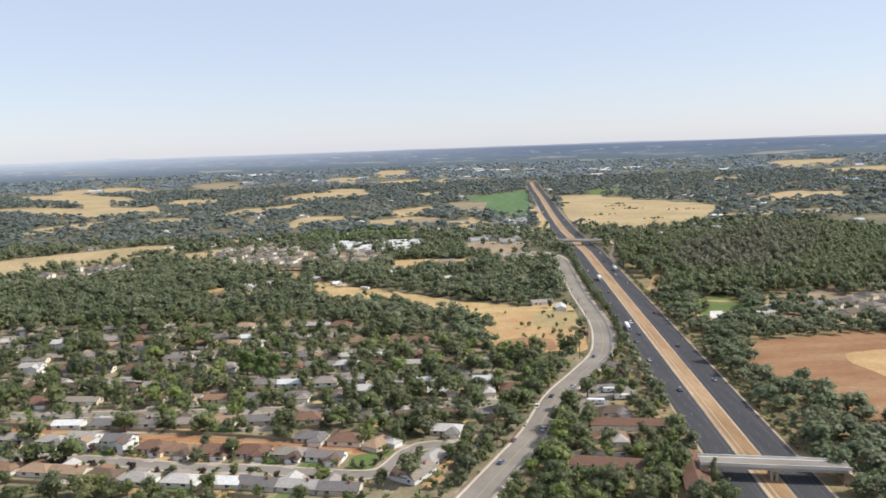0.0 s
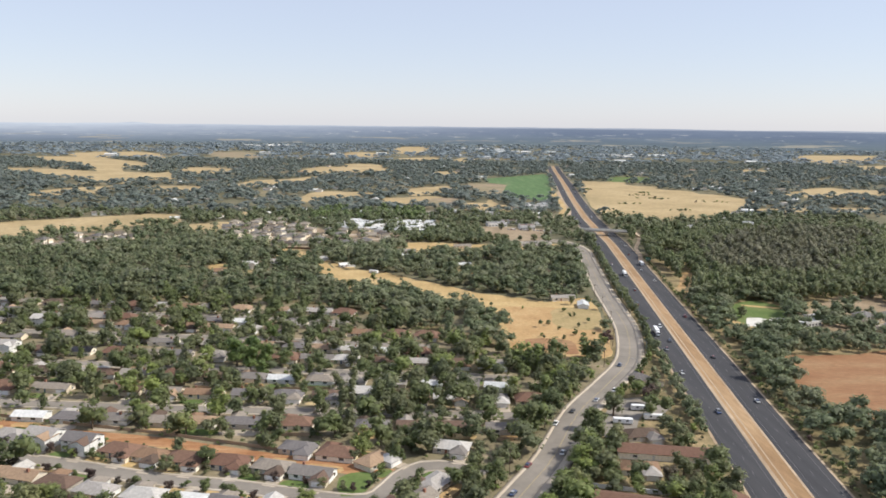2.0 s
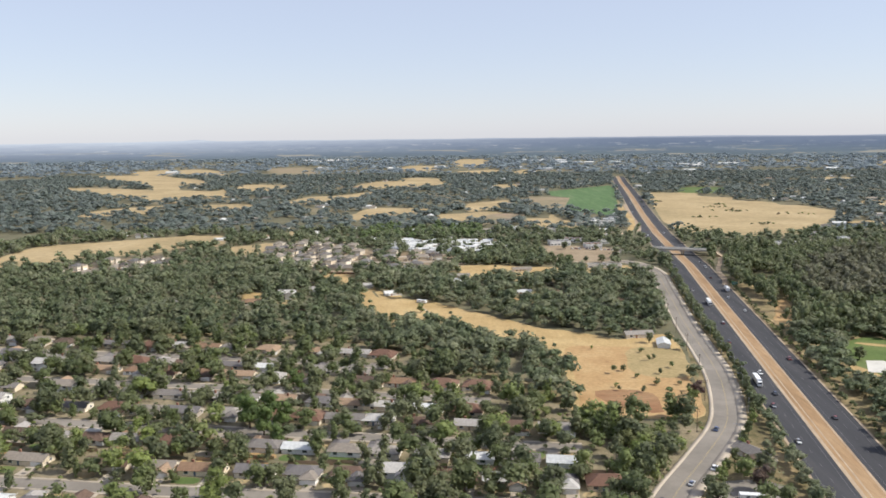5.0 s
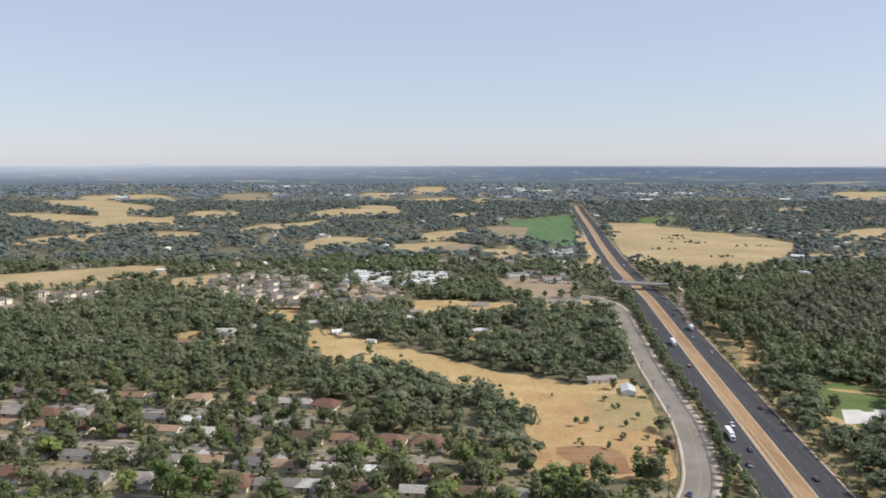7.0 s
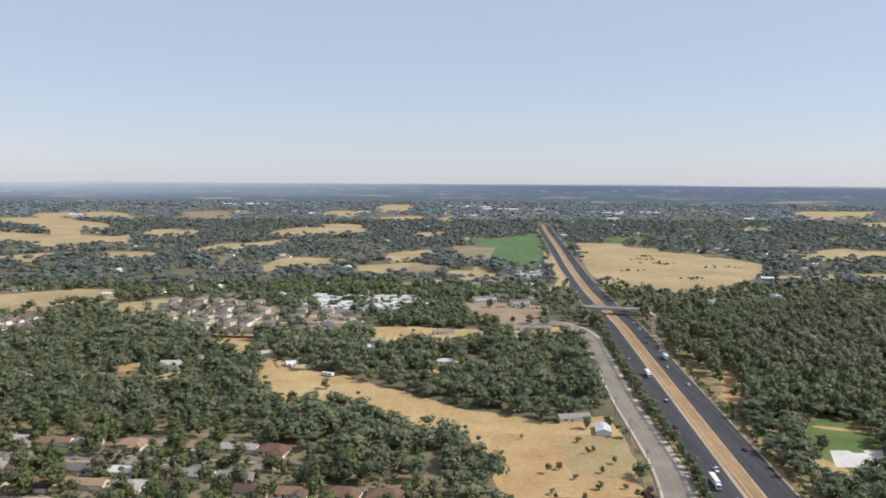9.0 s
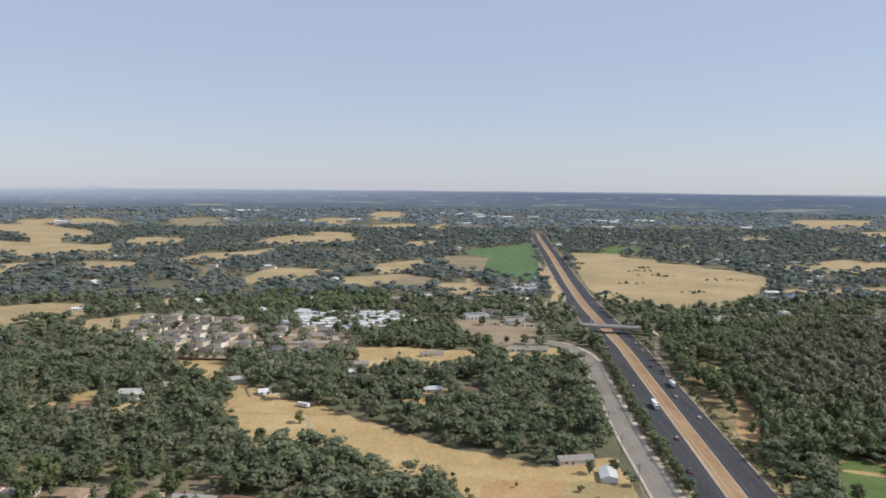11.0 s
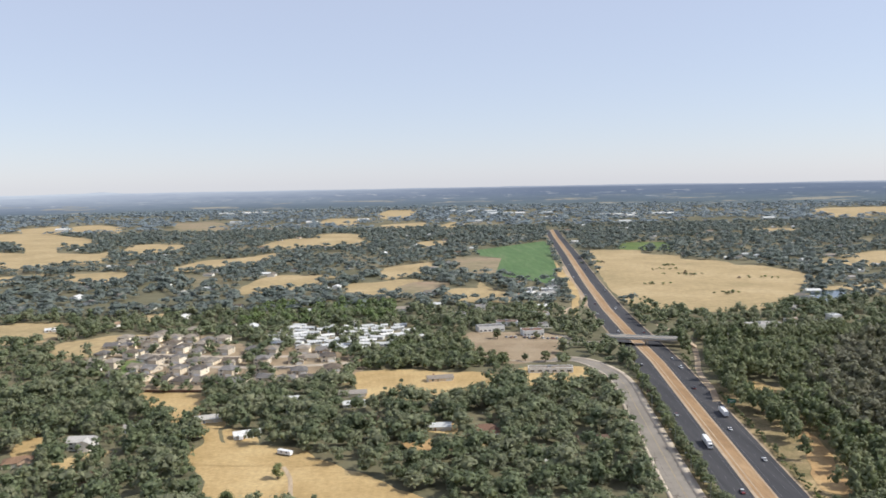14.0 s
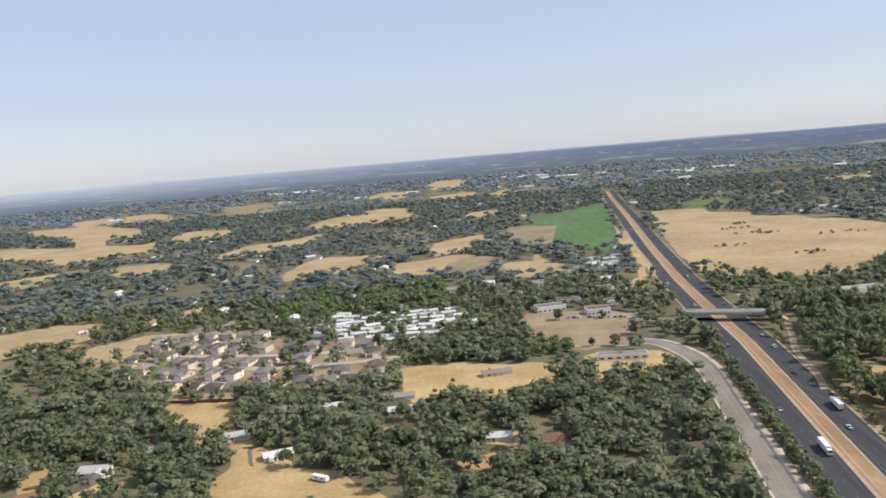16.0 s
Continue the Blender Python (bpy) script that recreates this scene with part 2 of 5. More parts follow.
OAK_LEAVES = foliage("oak_leaves", [(0.0, (0.134, 0.166, 0.087)), (0.4, (0.168, 0.199, 0.103)), (0.7, (0.198, 0.225, 0.124)), (0.9, (0.230, 0.242, 0.146)), (1.0, (0.149, 0.175, 0.093))])
PINE_LEAVES = foliage("gum_and_pine_leaves", [(0.0, (0.113, 0.145, 0.061)), (0.35, (0.142, 0.169, 0.072)), (0.7, (0.192, 0.209, 0.108)), (1.0, (0.123, 0.158, 0.063))])
GUM_LEAVES = foliage("grey_gum_leaves", [(0.0, (0.141, 0.148, 0.083)), (0.5, (0.171, 0.169, 0.106)), (1.0, (0.195, 0.190, 0.124))])
YOUNG_LEAVES = foliage("young_green_leaves", [(0.0, (0.150, 0.205, 0.075)), (0.5, (0.180, 0.235, 0.088)), (1.0, (0.140, 0.185, 0.080))])
# oak leaves lightened and blued in the colour itself, as haze would do
GROVE_LEAVES = foliage("hazed_grove_leaves", [(0.0, (0.152, 0.186, 0.164)), (0.4, (0.174, 0.208, 0.186)), (0.8, (0.204, 0.234, 0.216)), (1.0, (0.160, 0.192, 0.170))], shade=(0.90, 1.10), tuft_size=0.3, relief=0.4)
# distance haze is painted into this leaf colour: bluer, paler, with less contrast
FAR_LEAVES = foliage("haze_tinted_leaves", [(0.0, (0.206, 0.254, 0.284)), (0.4, (0.236, 0.286, 0.320)), (0.8, (0.270, 0.318, 0.356)), (1.0, (0.216, 0.264, 0.296))], shade=(0.94, 1.06), tuft_size=0.12, relief=0.3)
PLUM_LEAVES = foliage("plum_leaves", [(0.0, (0.070, 0.046, 0.042)), (0.6, (0.090, 0.060, 0.048)), (1.0, (0.062, 0.052, 0.040))])
POPLAR_LEAVES = foliage("fresh_green_leaves", [(0.0, (0.128, 0.188, 0.055)), (0.5, (0.150, 0.205, 0.064)), (1.0, (0.112, 0.160, 0.050))])


# ---- building blocks ----
def mesh_of(name, verts, faces, material=None, smooth=False, tint=None, mats=None):
    """A mesh from arrays of corners and of equal-sided faces (one array, or a list of arrays)."""
    groups = faces if isinstance(faces, list) else [faces]
    groups = [np.asarray(f, np.int32) for f in groups if len(f)]
    me = bpy.data.meshes.new(name)
    verts = np.asarray(verts, np.float32)
    me.vertices.add(len(verts))
    me.vertices.foreach_set("co", verts.ravel())
    loops = np.concatenate([f.ravel() for f in groups])
    sizes = np.concatenate([np.full(len(f), f.shape[1], np.int32) for f in groups])
    me.loops.add(len(loops))
    me.loops.foreach_set("vertex_index", loops)
    me.polygons.add(len(sizes))
    me.polygons.foreach_set("loop_start", np.r_[0, np.cumsum(sizes)[:-1]].astype(np.int32))
    if smooth:
        me.polygons.foreach_set("use_smooth", np.ones(len(sizes), bool))
    if mats is not None:
        me.polygons.foreach_set("material_index", np.asarray(mats, np.int32))
    if tint is not None:
        me.attributes.new("tint", "FLOAT", "POINT").data.foreach_set("value", np.asarray(tint, np.float32))
    me.update(calc_edges=True)
    for m in material if isinstance(material, (list, tuple)) else [material]:
        me.materials.append(m)
    return me


class Solid:
    """Collects boxes, prisms and rods into one mesh."""

    def __init__(self):
        self.v, self.f = [], []

    def take(self, verts, faces):
        n = len(self.v)
        self.v += [tuple(p) for p in verts]
        self.f += [tuple(n + i for i in f) for f in faces]
        return self

    def box(self, x0, y0, z0, x1, y1, z1):
        return self.take([(x0, y0, z0), (x1, y0, z0), (x1, y1, z0), (x0, y1, z0), (x0, y0, z1), (x1, y0, z1), (x1, y1, z1), (x0, y1, z1)],
                         [(3, 2, 1, 0), (4, 5, 6, 7), (0, 1, 5, 4), (1, 2, 6, 5), (2, 3, 7, 6), (3, 0, 4, 7)])

    def rod(self, a, b, r0, r1, sides=6):
        a, b = Vector(a), Vector(b)
        q = (b - a).to_track_quat("Z", "Y")
        ring = [q @ Vector((math.cos(i * math.tau / sides), math.sin(i * math.tau / sides), 0)) for i in range(sides)]
        verts = [a + r0 * p for p in ring] + [b + r1 * p for p in ring]
        faces = [(i, (i + 1) % sides, sides + (i + 1) % sides, sides + i) for i in range(sides)]
        return self.take(verts, faces + [tuple(range(sides))[::-1], tuple(range(sides, 2 * sides))])

    def slab(self, top, thick):
        """A plate of the given top outline, hanging down by its thickness."""
        n = len(top)
        low = [(x, y, z - thick) for x, y, z in top]
        return self.take(list(top) + low, [tuple(range(n)), tuple(range(n, 2 * n))[::-1]] + [(i, n + i, n + (i + 1) % n, (i + 1) % n) for i in range(n)])

    def mesh(self, name, material, bevel=0.0):
        bm = bmesh.new()
        vs = [bm.verts.new(p) for p in self.v]
        for f in self.f:
            bm.faces.new([vs[i] for i in f])
        if bevel:
            bmesh.ops.bevel(bm, geom=bm.edges[:], offset=bevel, segments=1, affect="EDGES")
        bmesh.ops.recalc_face_normals(bm, faces=bm.faces[:])
        me = bpy.data.meshes.new(name)
        bm.to_mesh(me)
        bm.free()
        me.materials.append(material)
        return me


def part(name, shape, material, parent, label="", bevel=0.0):
    """One mesh object under a thing or a part."""
    me = shape.mesh(name, material, bevel) if isinstance(shape, Solid) else shape
    ob = new(name, me)
    ob.parent = parent
    return tagged(ob, label)


def inside(x, y, outline):
    """Which of the places lie in the outline."""
    hit = np.zeros(len(x), bool)
    for (x0, y0), (x1, y1) in zip(outline, outline[1:] + outline[:1]):
        if y0 != y1:
            hit ^= ((y0 > y) != (y1 > y)) & (x < (x1 - x0) * (y - y0) / (y1 - y0) + x0)
    return hit


def from_line(x, y, line):
    """The distance of places from a broken line."""
    best = np.full(len(x), 1e9)
    for (x0, y0), (x1, y1) in zip(line, line[1:]):
        dx, dy = x1 - x0, y1 - y0
        s = np.clip(((x - x0) * dx + (y - y0) * dy) / (dx * dx + dy * dy), 0, 1)
        best = np.minimum(best, np.hypot(x - x0 - s * dx, y - y0 - s * dy))
    return best


def rounded(line, closed=False, step=6.0):
    """A smooth curve through the points of a line."""
    p = [Vector((*q, 0)) for q in line]
    n, out = len(p), []
    for i in range(n if closed else n - 1):
        a, b, c, d = (p[(i + k) % n] if closed else p[min(max(i + k, 0), n - 1)] for k in (-1, 0, 1, 2))
        count = max(2, min(14, int((c - b).length / step)))
        for j in range(count):
            s = j / count
            q = 0.5 * (2 * b + (c - a) * s + (2 * a - 5 * b + 4 * c - d) * s * s + (3 * b - a - 3 * c + d) * s ** 3)
            out.append((q.x, q.y))
    return out if closed else out + [tuple(line[-1])]


def patch(name, outline, z, material, label, category, ragged=1.5, smooth=True, kind="structure"):
    """A piece of ground with an uneven edge."""
    pts = rounded(outline, True) if smooth else outline
    bm = bmesh.new()
    vs = []
    for x, y in pts:
        n = noise.noise_vector((x * 0.06, y * 0.06, 0)) * ragged
        vs.append(bm.verts.new((x + n.x, y + n.y, z)))
    f = bm.faces.new(vs)
    f.normal_update()
    if f.normal.z < 0:
        f.normal_flip()
    bmesh.ops.triangulate(bm, faces=[f])
    me = bpy.data.meshes.new(name)
    bm.to_mesh(me)
    bm.free()
    me.materials.append(material)
    return tagged(new(name, me), label, category, kind=kind)


def strip_mesh(name, line, left, right, z, material, thick=0.0):
    """A band along a line, from left to right of it (metres)."""
    p = np.array(line, float)
    d = np.gradient(p, axis=0)
    d /= np.linalg.norm(d, axis=1)[:, None]
    side = np.stack([d[:, 1], -d[:, 0]], 1)
    a, b, n = p + side * left, p + side * right, len(p)
    v = np.r_[np.c_[a, np.full(n, z)], np.c_[b, np.full(n, z)]]
    i = np.arange(n - 1)
    f = [np.c_[i, n + i, n + i + 1, i + 1]]
    if thick:
        v = np.r_[v, v - (0, 0, thick)]
        f += [np.c_[i, i + 1, 2 * n + i + 1, 2 * n + i], np.c_[n + i, 3 * n + i, 3 * n + i + 1, n + i + 1]]
    return mesh_of(name, v, f, material)


def strip(name, line, left, right, z, material, label, category, thick=0.0, parent=None, kind="structure"):
    ob = new(name, strip_mesh(name, line, left, right, z, material, thick))
    ob.parent = parent
    return ob if parent else tagged(ob, label, category, kind=kind)


# ---- ground ----
def build_ground():
    s = 40
    g = np.linspace(-4900, 4900, s)
    x, y = np.meshgrid(g, g)
    i = (np.arange(s - 1)[:, None] * s + np.arange(s - 1)).ravel()
    tagged(new("ground", mesh_of("ground", np.c_[x.ravel(), y.ravel(), 0 * x.ravel()], np.c_[i, i + 1, i + s + 1, i + s], GROUND)), "dry grassy plain with bare earth between trees", "ground", kind="structure")


build_ground()


# ---- freeway and roads ----
def freeway_x(y):
    """The freeway's middle: nearly straight, with a slow bend beyond the far bridge."""
    return 113.8 + 0.1265 * y - np.interp(y, [780, 900, 1040, 1280, 1700, 2150, 2460], [0, 5, 9.5, 9.5, 5, 4, 0])


FREEWAY = [(freeway_x(y), y) for y in range(-400, 2461, 20)]
FRONTAGE = rounded([(-8, 90), (27, 155), (45, 189), (66, 240), (89, 280), (110, 318), (121, 352), (131, 400), (137, 455), (143, 520), (153, 600), (161, 665), (168, 720), (166, 762), (150, 798), (110, 800), (80, 830)])
STREET_A = [(-300, 222), (-194, 194), (-151, 182), (-117, 171), (-82, 164), (-65, 159), (-36, 152), (-25, 157), (-18, 172), (-9, 181), (3, 180), (14, 172)]
STREET_B = [(-330, 266), (-171, 249), (-110, 244), (-55, 241), (0, 238), (52, 236)]
STREET_C = [(-340, 332), (-200, 316), (-137, 310), (-87, 305), (-14, 297), (40, 292)]
STREET_D = [(-350, 394), (-200, 378), (-100, 366), (0, 352)]
STREET_E = [(-370, 452), (-250, 438), (-130, 424), (-60, 412)]
RED_STRIP = [(-330, 258), (-214, 229), (-170, 216), (-126, 206), (-82, 192), (-34, 177), (-20, 173)]
STREETS = [STREET_A, STREET_B, STREET_C, STREET_D, STREET_E]


def build_freeway():
    road = tagged(new("freeway"), "four-lane divided freeway of dark asphalt", "road", kind="structure")
    strip("carriageway", FREEWAY, -19, -5.4, 0.12, ASPHALT, "", "", parent=road)
    strip("carriageway", FREEWAY, 5.2, 19.5, 0.12, ASPHALT, "", "", parent=road)
    tagged(strip("median", FREEWAY, -3.7, 4.2, 0.10, MEDIAN, "", "", parent=road), "dry grass median")
    tagged(strip("inner_shoulder", FREEWAY, -5.4, -3.7, 0.13, SHOULDER, "", "", parent=road), "pale gravel shoulder")
    tagged(strip("inner_shoulder", FREEWAY, 4.2, 5.2, 0.13, SHOULDER, "", "", parent=road), "pale gravel shoulder")
    tagged(strip("median_track", FREEWAY, -2.0, -1.3, 0.14, SHOULDER, "", "", parent=road), "pale worn track along the median")
    tagged(strip("outer_shoulder", FREEWAY, -20.2, -19, 0.11, SHOULDER, "", "", parent=road), "pale gravel shoulder")
    tagged(strip("outer_shoulder", FREEWAY, 19.5, 20.6, 0.11, SHOULDER, "", "", parent=road), "pale gravel shoulder")
    for off in (-17.0, -7.4, 7.2, 16.6):
        strip("edge_line", FREEWAY, off - 0.06, off + 0.06, 0.16, PAINT, "", "", parent=road)
    dash = Solid().box(-0.07, -1.9, 0.0, 0.07, 1.9, 0.02).mesh("lane_dash", PAINT)
    for off in (-12.2, 11.9):
        for k in range(50):
            y = 130 + 14.6 * k
            ob = part("lane_dash", dash, PAINT, road)
            ob.matrix_basis = pose(freeway_x(y) + off, y, 0.15, 0, 0, -math.degrees(FREEWAY_TURN))


build_freeway()
frontage = tagged(new("frontage_road"), "worn grey two-lane road with pale kerbs", "road", kind="structure")
strip("roadway", FRONTAGE, -6.5, 4.4, 0.10, ROAD_GREY, "", "", parent=frontage)
tagged(strip("pavement", FRONTAGE, -8.5, -6.5, 0.25, CONCRETE, "", "", thick=0.15, parent=frontage), "pale concrete pavement with kerb")
tagged(strip("pavement", FRONTAGE, 4.4, 9.0, 0.16, CONCRETE, "", "", thick=0.15, parent=frontage), "pale concrete pavement with kerb")
tagged(strip("centre_line", FRONTAGE, -0.25, -0.1, 0.13, YELLOW_PAINT, "", "", parent=frontage), "faded yellow line")
tagged(strip("centre_line", FRONTAGE, 0.1, 0.25, 0.13, YELLOW_PAINT, "", "", parent=frontage), "faded yellow line")
for street in STREETS:
    ob = tagged(new("residential_street"), "grey asphalt street with pale kerbs between gardens", "road", kind="structure")
    line = rounded(street)
    strip("roadway", line, -3.9, 3.9, 0.08, ROAD_GREY, "", "", parent=ob)
    strip("pavement", line, -5.4, -3.9, 0.2, CONCRETE, "", "", thick=0.2, parent=ob)
    strip("pavement", line, 3.9, 5.4, 0.2, CONCRETE, "", "", thick=0.2, parent=ob)
strip("earth_track", rounded(RED_STRIP), -4.6, 4.6, 0.06, RED_EARTH, "bare red earth corridor behind garden fences", "track")
CLEAR_LINES = [(FREEWAY, 21), ([p for p in FRONTAGE if p[1] < 330], 9.5), ([p for p in FRONTAGE if p[1] > 320], 13.5), (RED_STRIP, 6.5)] + [(STREET_A, 6.0)] + [(line, 3.4) for line in STREETS[1:]]


# ---- fields, lots, water ----
FIELDS = []


def field(outline, material, label, z=0.05, name="dry_field", category="field", ragged=4.0, clear=True, smooth=True):
    patch(name, outline, z + 0.012 * (len(FIELDS) % 12), material, label, category, ragged, smooth)
    if clear:
        FIELDS.append(outline)


field([(-107, 597), (-80, 606), (-43, 588), (-12, 562), (14, 532), (39, 508), (69, 492), (90, 478), (124, 490), (121, 440), (112, 380), (104, 334), (77, 329), (44, 336), (47, 384), (36, 450), (3, 461), (-12, 486), (-34, 512), (-56, 522), (-74, 508), (-88, 548)], STRAW, "straw-coloured dry grass field beside the road")
field([(50, 455), (92, 456), (116, 446), (112, 380), (104, 336), (80, 331), (48, 338), (50, 390)], STRAW_RED, "reddish dry grass beside the road", 0.09, clear=False)
field([(57, 368), (72, 371), (88, 364), (85, 338), (72, 342), (61, 353)], RED_FIELD, "bare red earth patch in dry grass", 0.13, "earth_patch", "ground", clear=False)
field([(91, 453), (115, 456), (122, 442), (116, 400), (97, 394), (82, 412)], WEEDS, "greyish green weeds in dry grass", 0.12, "weed_patch", "ground", clear=False)
field([(184, 1642), (150, 1700), (142, 1820), (240, 1930), (330, 2033), (325, 1930), (256, 1465), (232, 1340), (212, 1262), (187, 1309), (145, 1387)], CROP, "bright green crop field beside the freeway", 0.2, "crop_field", ragged=2, smooth=False)
field([(93, 1695), (184, 1641), (145, 1387), (89, 1432)], CROP_PALE, "pale brown stubble field", 0.26, "crop_field", ragged=2, smooth=False)
field([(380, 1776), (436, 1762), (491, 1790), (466, 1666), (521, 1631), (505, 1560), (555, 1519), (560, 1450), (590, 1435), (604, 1345), (605, 1290), (576, 1225), (526, 1170), (491, 1100), (437, 1040), (392, 1008), (340, 1004), (301, 1022), (270, 1048), (278, 1174), (305, 1363), (345, 1600)], STRAW_PALE, "wide pale dry pasture with scattered bushes", 0.2)
field([(447, 1790), (508, 1939), (593, 1917), (550, 1770), (486, 1750)], LAWN, "green meadow among trees", 0.2)
field([(644, 1921), (745, 2023), (688, 1857)], CROP_PALE, "pale green meadow among trees", 0.2)
PASTURE = "pale dry pasture among dark trees"
field([(114, 1298), (125, 1220), (148, 1176), (132, 1107), (93, 1130), (100, 1200)], STRAW_PALE, PASTURE, 0.2)
TAN_LOTS = [(-318, 919), (-300, 932), (-287, 950), (-245, 947), (-217, 895), (-240, 880), (-262, 862), (-285, 843), (-306, 862)]
for outline in (
        [(-1345, 2594), (-1398, 2752), (-1319, 2782), (-1239, 2775), (-1132, 2688), (-893, 2413), (-788, 2151), (-858, 2163), (-831, 2058), (-774, 1900), (-838, 1921), (-971, 2167), (-1215, 2454)],
        [(-1166, 2085), (-1108, 2082), (-1007, 2052), (-875, 1980), (-809, 1980), (-696, 1927), (-682, 1982), (-596, 1750), (-628, 1701), (-676, 1696), (-651, 1578), (-688, 1612), (-805, 1691), (-867, 1741), (-1059, 1916)],
        [(-1412, 3042), (-1380, 3153), (-1326, 3202), (-1116, 2716), (-1163, 2698), (-1274, 2790)], [(-1252, 3086), (-1251, 3288), (-1073, 3090), (-930, 2713), (-1005, 2740), (-1097, 2780)],
        [(-651, 1979), (-685, 2180), (-553, 2133), (-505, 1966), (-547, 1939), (-579, 1884), (-609, 1884)],
        [(-760, 1330), (-725, 1447), (-692, 1487), (-653, 1521), (-619, 1542), (-610, 1512), (-626, 1450), (-619, 1359), (-662, 1344), (-690, 1290)],
        [(-573, 1506), (-527, 1533), (-479, 1533), (-435, 1407), (-465, 1394), (-519, 1399)],
        [(-233, 1239), (-233, 1288), (-220, 1417), (-179, 1439), (-97, 1410), (-119, 1373), (-123, 1282), (-151, 1261), (-179, 1251), (-204, 1225)],
        [(-80, 1307), (-33, 1326), (-2, 1355), (31, 1336), (15, 1288), (-6, 1210), (-19, 1171), (-56, 1198), (-71, 1215)],
        [(55, 1142), (65, 1229), (95, 1239), (128, 1210), (126, 1131), (105, 1117), (79, 1113)],
        [(-35, 1378), (-32, 1511), (-4, 1549), (45, 1593), (58, 1565), (52, 1502), (24, 1417), (-1, 1378), (-17, 1349)]):
    field(outline, STRAW_PALE, PASTURE, 0.2)
for outline in (
        [(-352, 2067), (-313, 2284), (-161, 2263), (-63, 2046), (-111, 1985), (-200, 1978), (-262, 1963), (-327, 2004)],
        [(-269, 2409), (-212, 2475), (-124, 2381), (-125, 2175), (-212, 2191)], [(-331, 3058), (-332, 3445), (-208, 3345), (-188, 2931), (-256, 2925)],
        [(-97, 2861), (-22, 2957), (57, 2984), (49, 2666), (-34, 2604)], [(87, 2643), (133, 2905), (177, 2989), (153, 2673), (120, 2597)],
        [(-141, 3613), (-126, 4245), (19, 4239), (19, 3540), (-71, 3297)], [(16, 2054), (50, 2104), (97, 2107), (84, 1948), (40, 1901)],
        [(-425, 1565), (-412, 1618), (-398, 1716), (-341, 1752), (-285, 1813), (-269, 1741), (-297, 1611), (-350, 1580), (-372, 1519)],
        [(-319, 1659), (-313, 1782), (-276, 1861), (-261, 1775), (-274, 1647), (-293, 1592)],
        [(-575, 930), (-520, 965), (-447, 1015), (-406, 1038), (-363, 1030), (-350, 985), (-335, 930), (-378, 905), (-400, 870), (-462, 830), (-525, 760), (-565, 815)]):
    field(outline, STRAW_PALE, PASTURE, 0.2)
for outline in ([(-292, 1066), (-274, 1079), (-260, 1025), (-271, 1013)], [(762, 1492), (858, 1566), (1001, 1568), (886, 1387), (786, 1396)], [(565, 1175), (769, 1205), (724, 1134), (557, 1140)], [(675, 1441), (770, 1540), (760, 1400), (725, 1405)]):
    field(outline, STRAW_PALE, PASTURE, 0.2)
field([(-19, 1171), (-1, 1280), (30, 1318), (69, 1296), (50, 1204), (29, 1182), (1, 1160)], CROP_PALE, "pale green meadow among trees", 0.2)
field([(-920, 3176), (-939, 3345), (-770, 3313), (-644, 2978), (-610, 2759), (-730, 2787)], CROP_PALE, "pale green meadow among trees", 0.2)
field([(1782, 3544), (2175, 3577), (1924, 3165), (1421, 2705), (1553, 2997)], STRAW_PALE, PASTURE, 0.3)
field(TAN_LOTS, STRAW_PALE, "bare tan earth beside new houses", 0.12, clear=False)
for outline in ([(-110, 598), (-104, 611), (-116, 642), (-106, 652), (-94, 614), (-70, 607), (-46, 599), (-39, 574), (-105, 581)], [(-34, 655), (-17, 659), (5, 646), (2, 632), (-29, 640)], [(19, 645), (43, 636), (39, 618), (21, 625)], [(-121, 663), (-104, 665), (-100, 641), (-115, 648)], [(-99, 639), (-84, 634), (-72, 612), (-88, 606)], [(-232, 600), (-218, 606), (-212, 588), (-226, 584)], [(-76, 704), (-56, 704), (-58, 688), (-74, 688)]):
    field(outline, STRAW, "small dry yard among oaks", 0.08, "yard", "yard", 2)
field([(1400, 2550), (1800, 2700), (1850, 2520), (1450, 2400)], STRAW_PALE, PASTURE, 0.3)
field([(900, 2250), (1020, 2330), (1100, 2230), (950, 2150)], STRAW_PALE, PASTURE, 0.3)
field([(61, 893), (74, 925), (98, 922), (141, 911), (157, 880), (139, 814), (119, 796), (92, 790), (65, 846)], BARE_LOT, "bare sandy lot beside a road", 0.11, "sandy_lot", "lot", 2)
field([(285, 1706), (262, 1456), (245, 1274), (226, 1140), (192, 1000), (204, 1080), (222, 1180), (262, 1600)], STRAW, "dry verge beside the freeway", 0.09, "dry_verge", "ground", 2)
field([(-215, 626), (-200, 632), (-190, 606), (-203, 596)], STRAW, "small dry clearing in a wood", 0.08, ragged=2)
field([(-182, 576), (-166, 606), (-152, 604), (-165, 578)], STRAW, "small dry clearing in a wood", 0.08, ragged=2)
field([(10, 606), (36, 610), (62, 606), (58, 592), (20, 590)], STRAW_RED, "dry yard among oaks", 0.08, "yard", "yard", 2)
field([(793, 1549), (921, 1635), (943, 1545), (880, 1420), (839, 1470)], STRAW_PALE, PASTURE, 0.2)
field([(-28, 758), (-24, 776), (20, 778), (29, 771), (76, 757), (68, 694), (42, 687), (4, 693), (-19, 696)], STRAW, "pale dry clearing round a house", 0.12)
field([(-180, 731), (-133, 720), (-126, 703), (-121, 664), (-128, 656), (-132, 648), (-150, 673), (-168, 701)], STRAW, "straw-coloured clearing behind houses", 0.12)
field([(99, 768), (118, 775), (149, 771), (156, 750), (144, 712), (109, 716), (95, 718)], STRAW, "dry bare lot beside the road", 0.06)
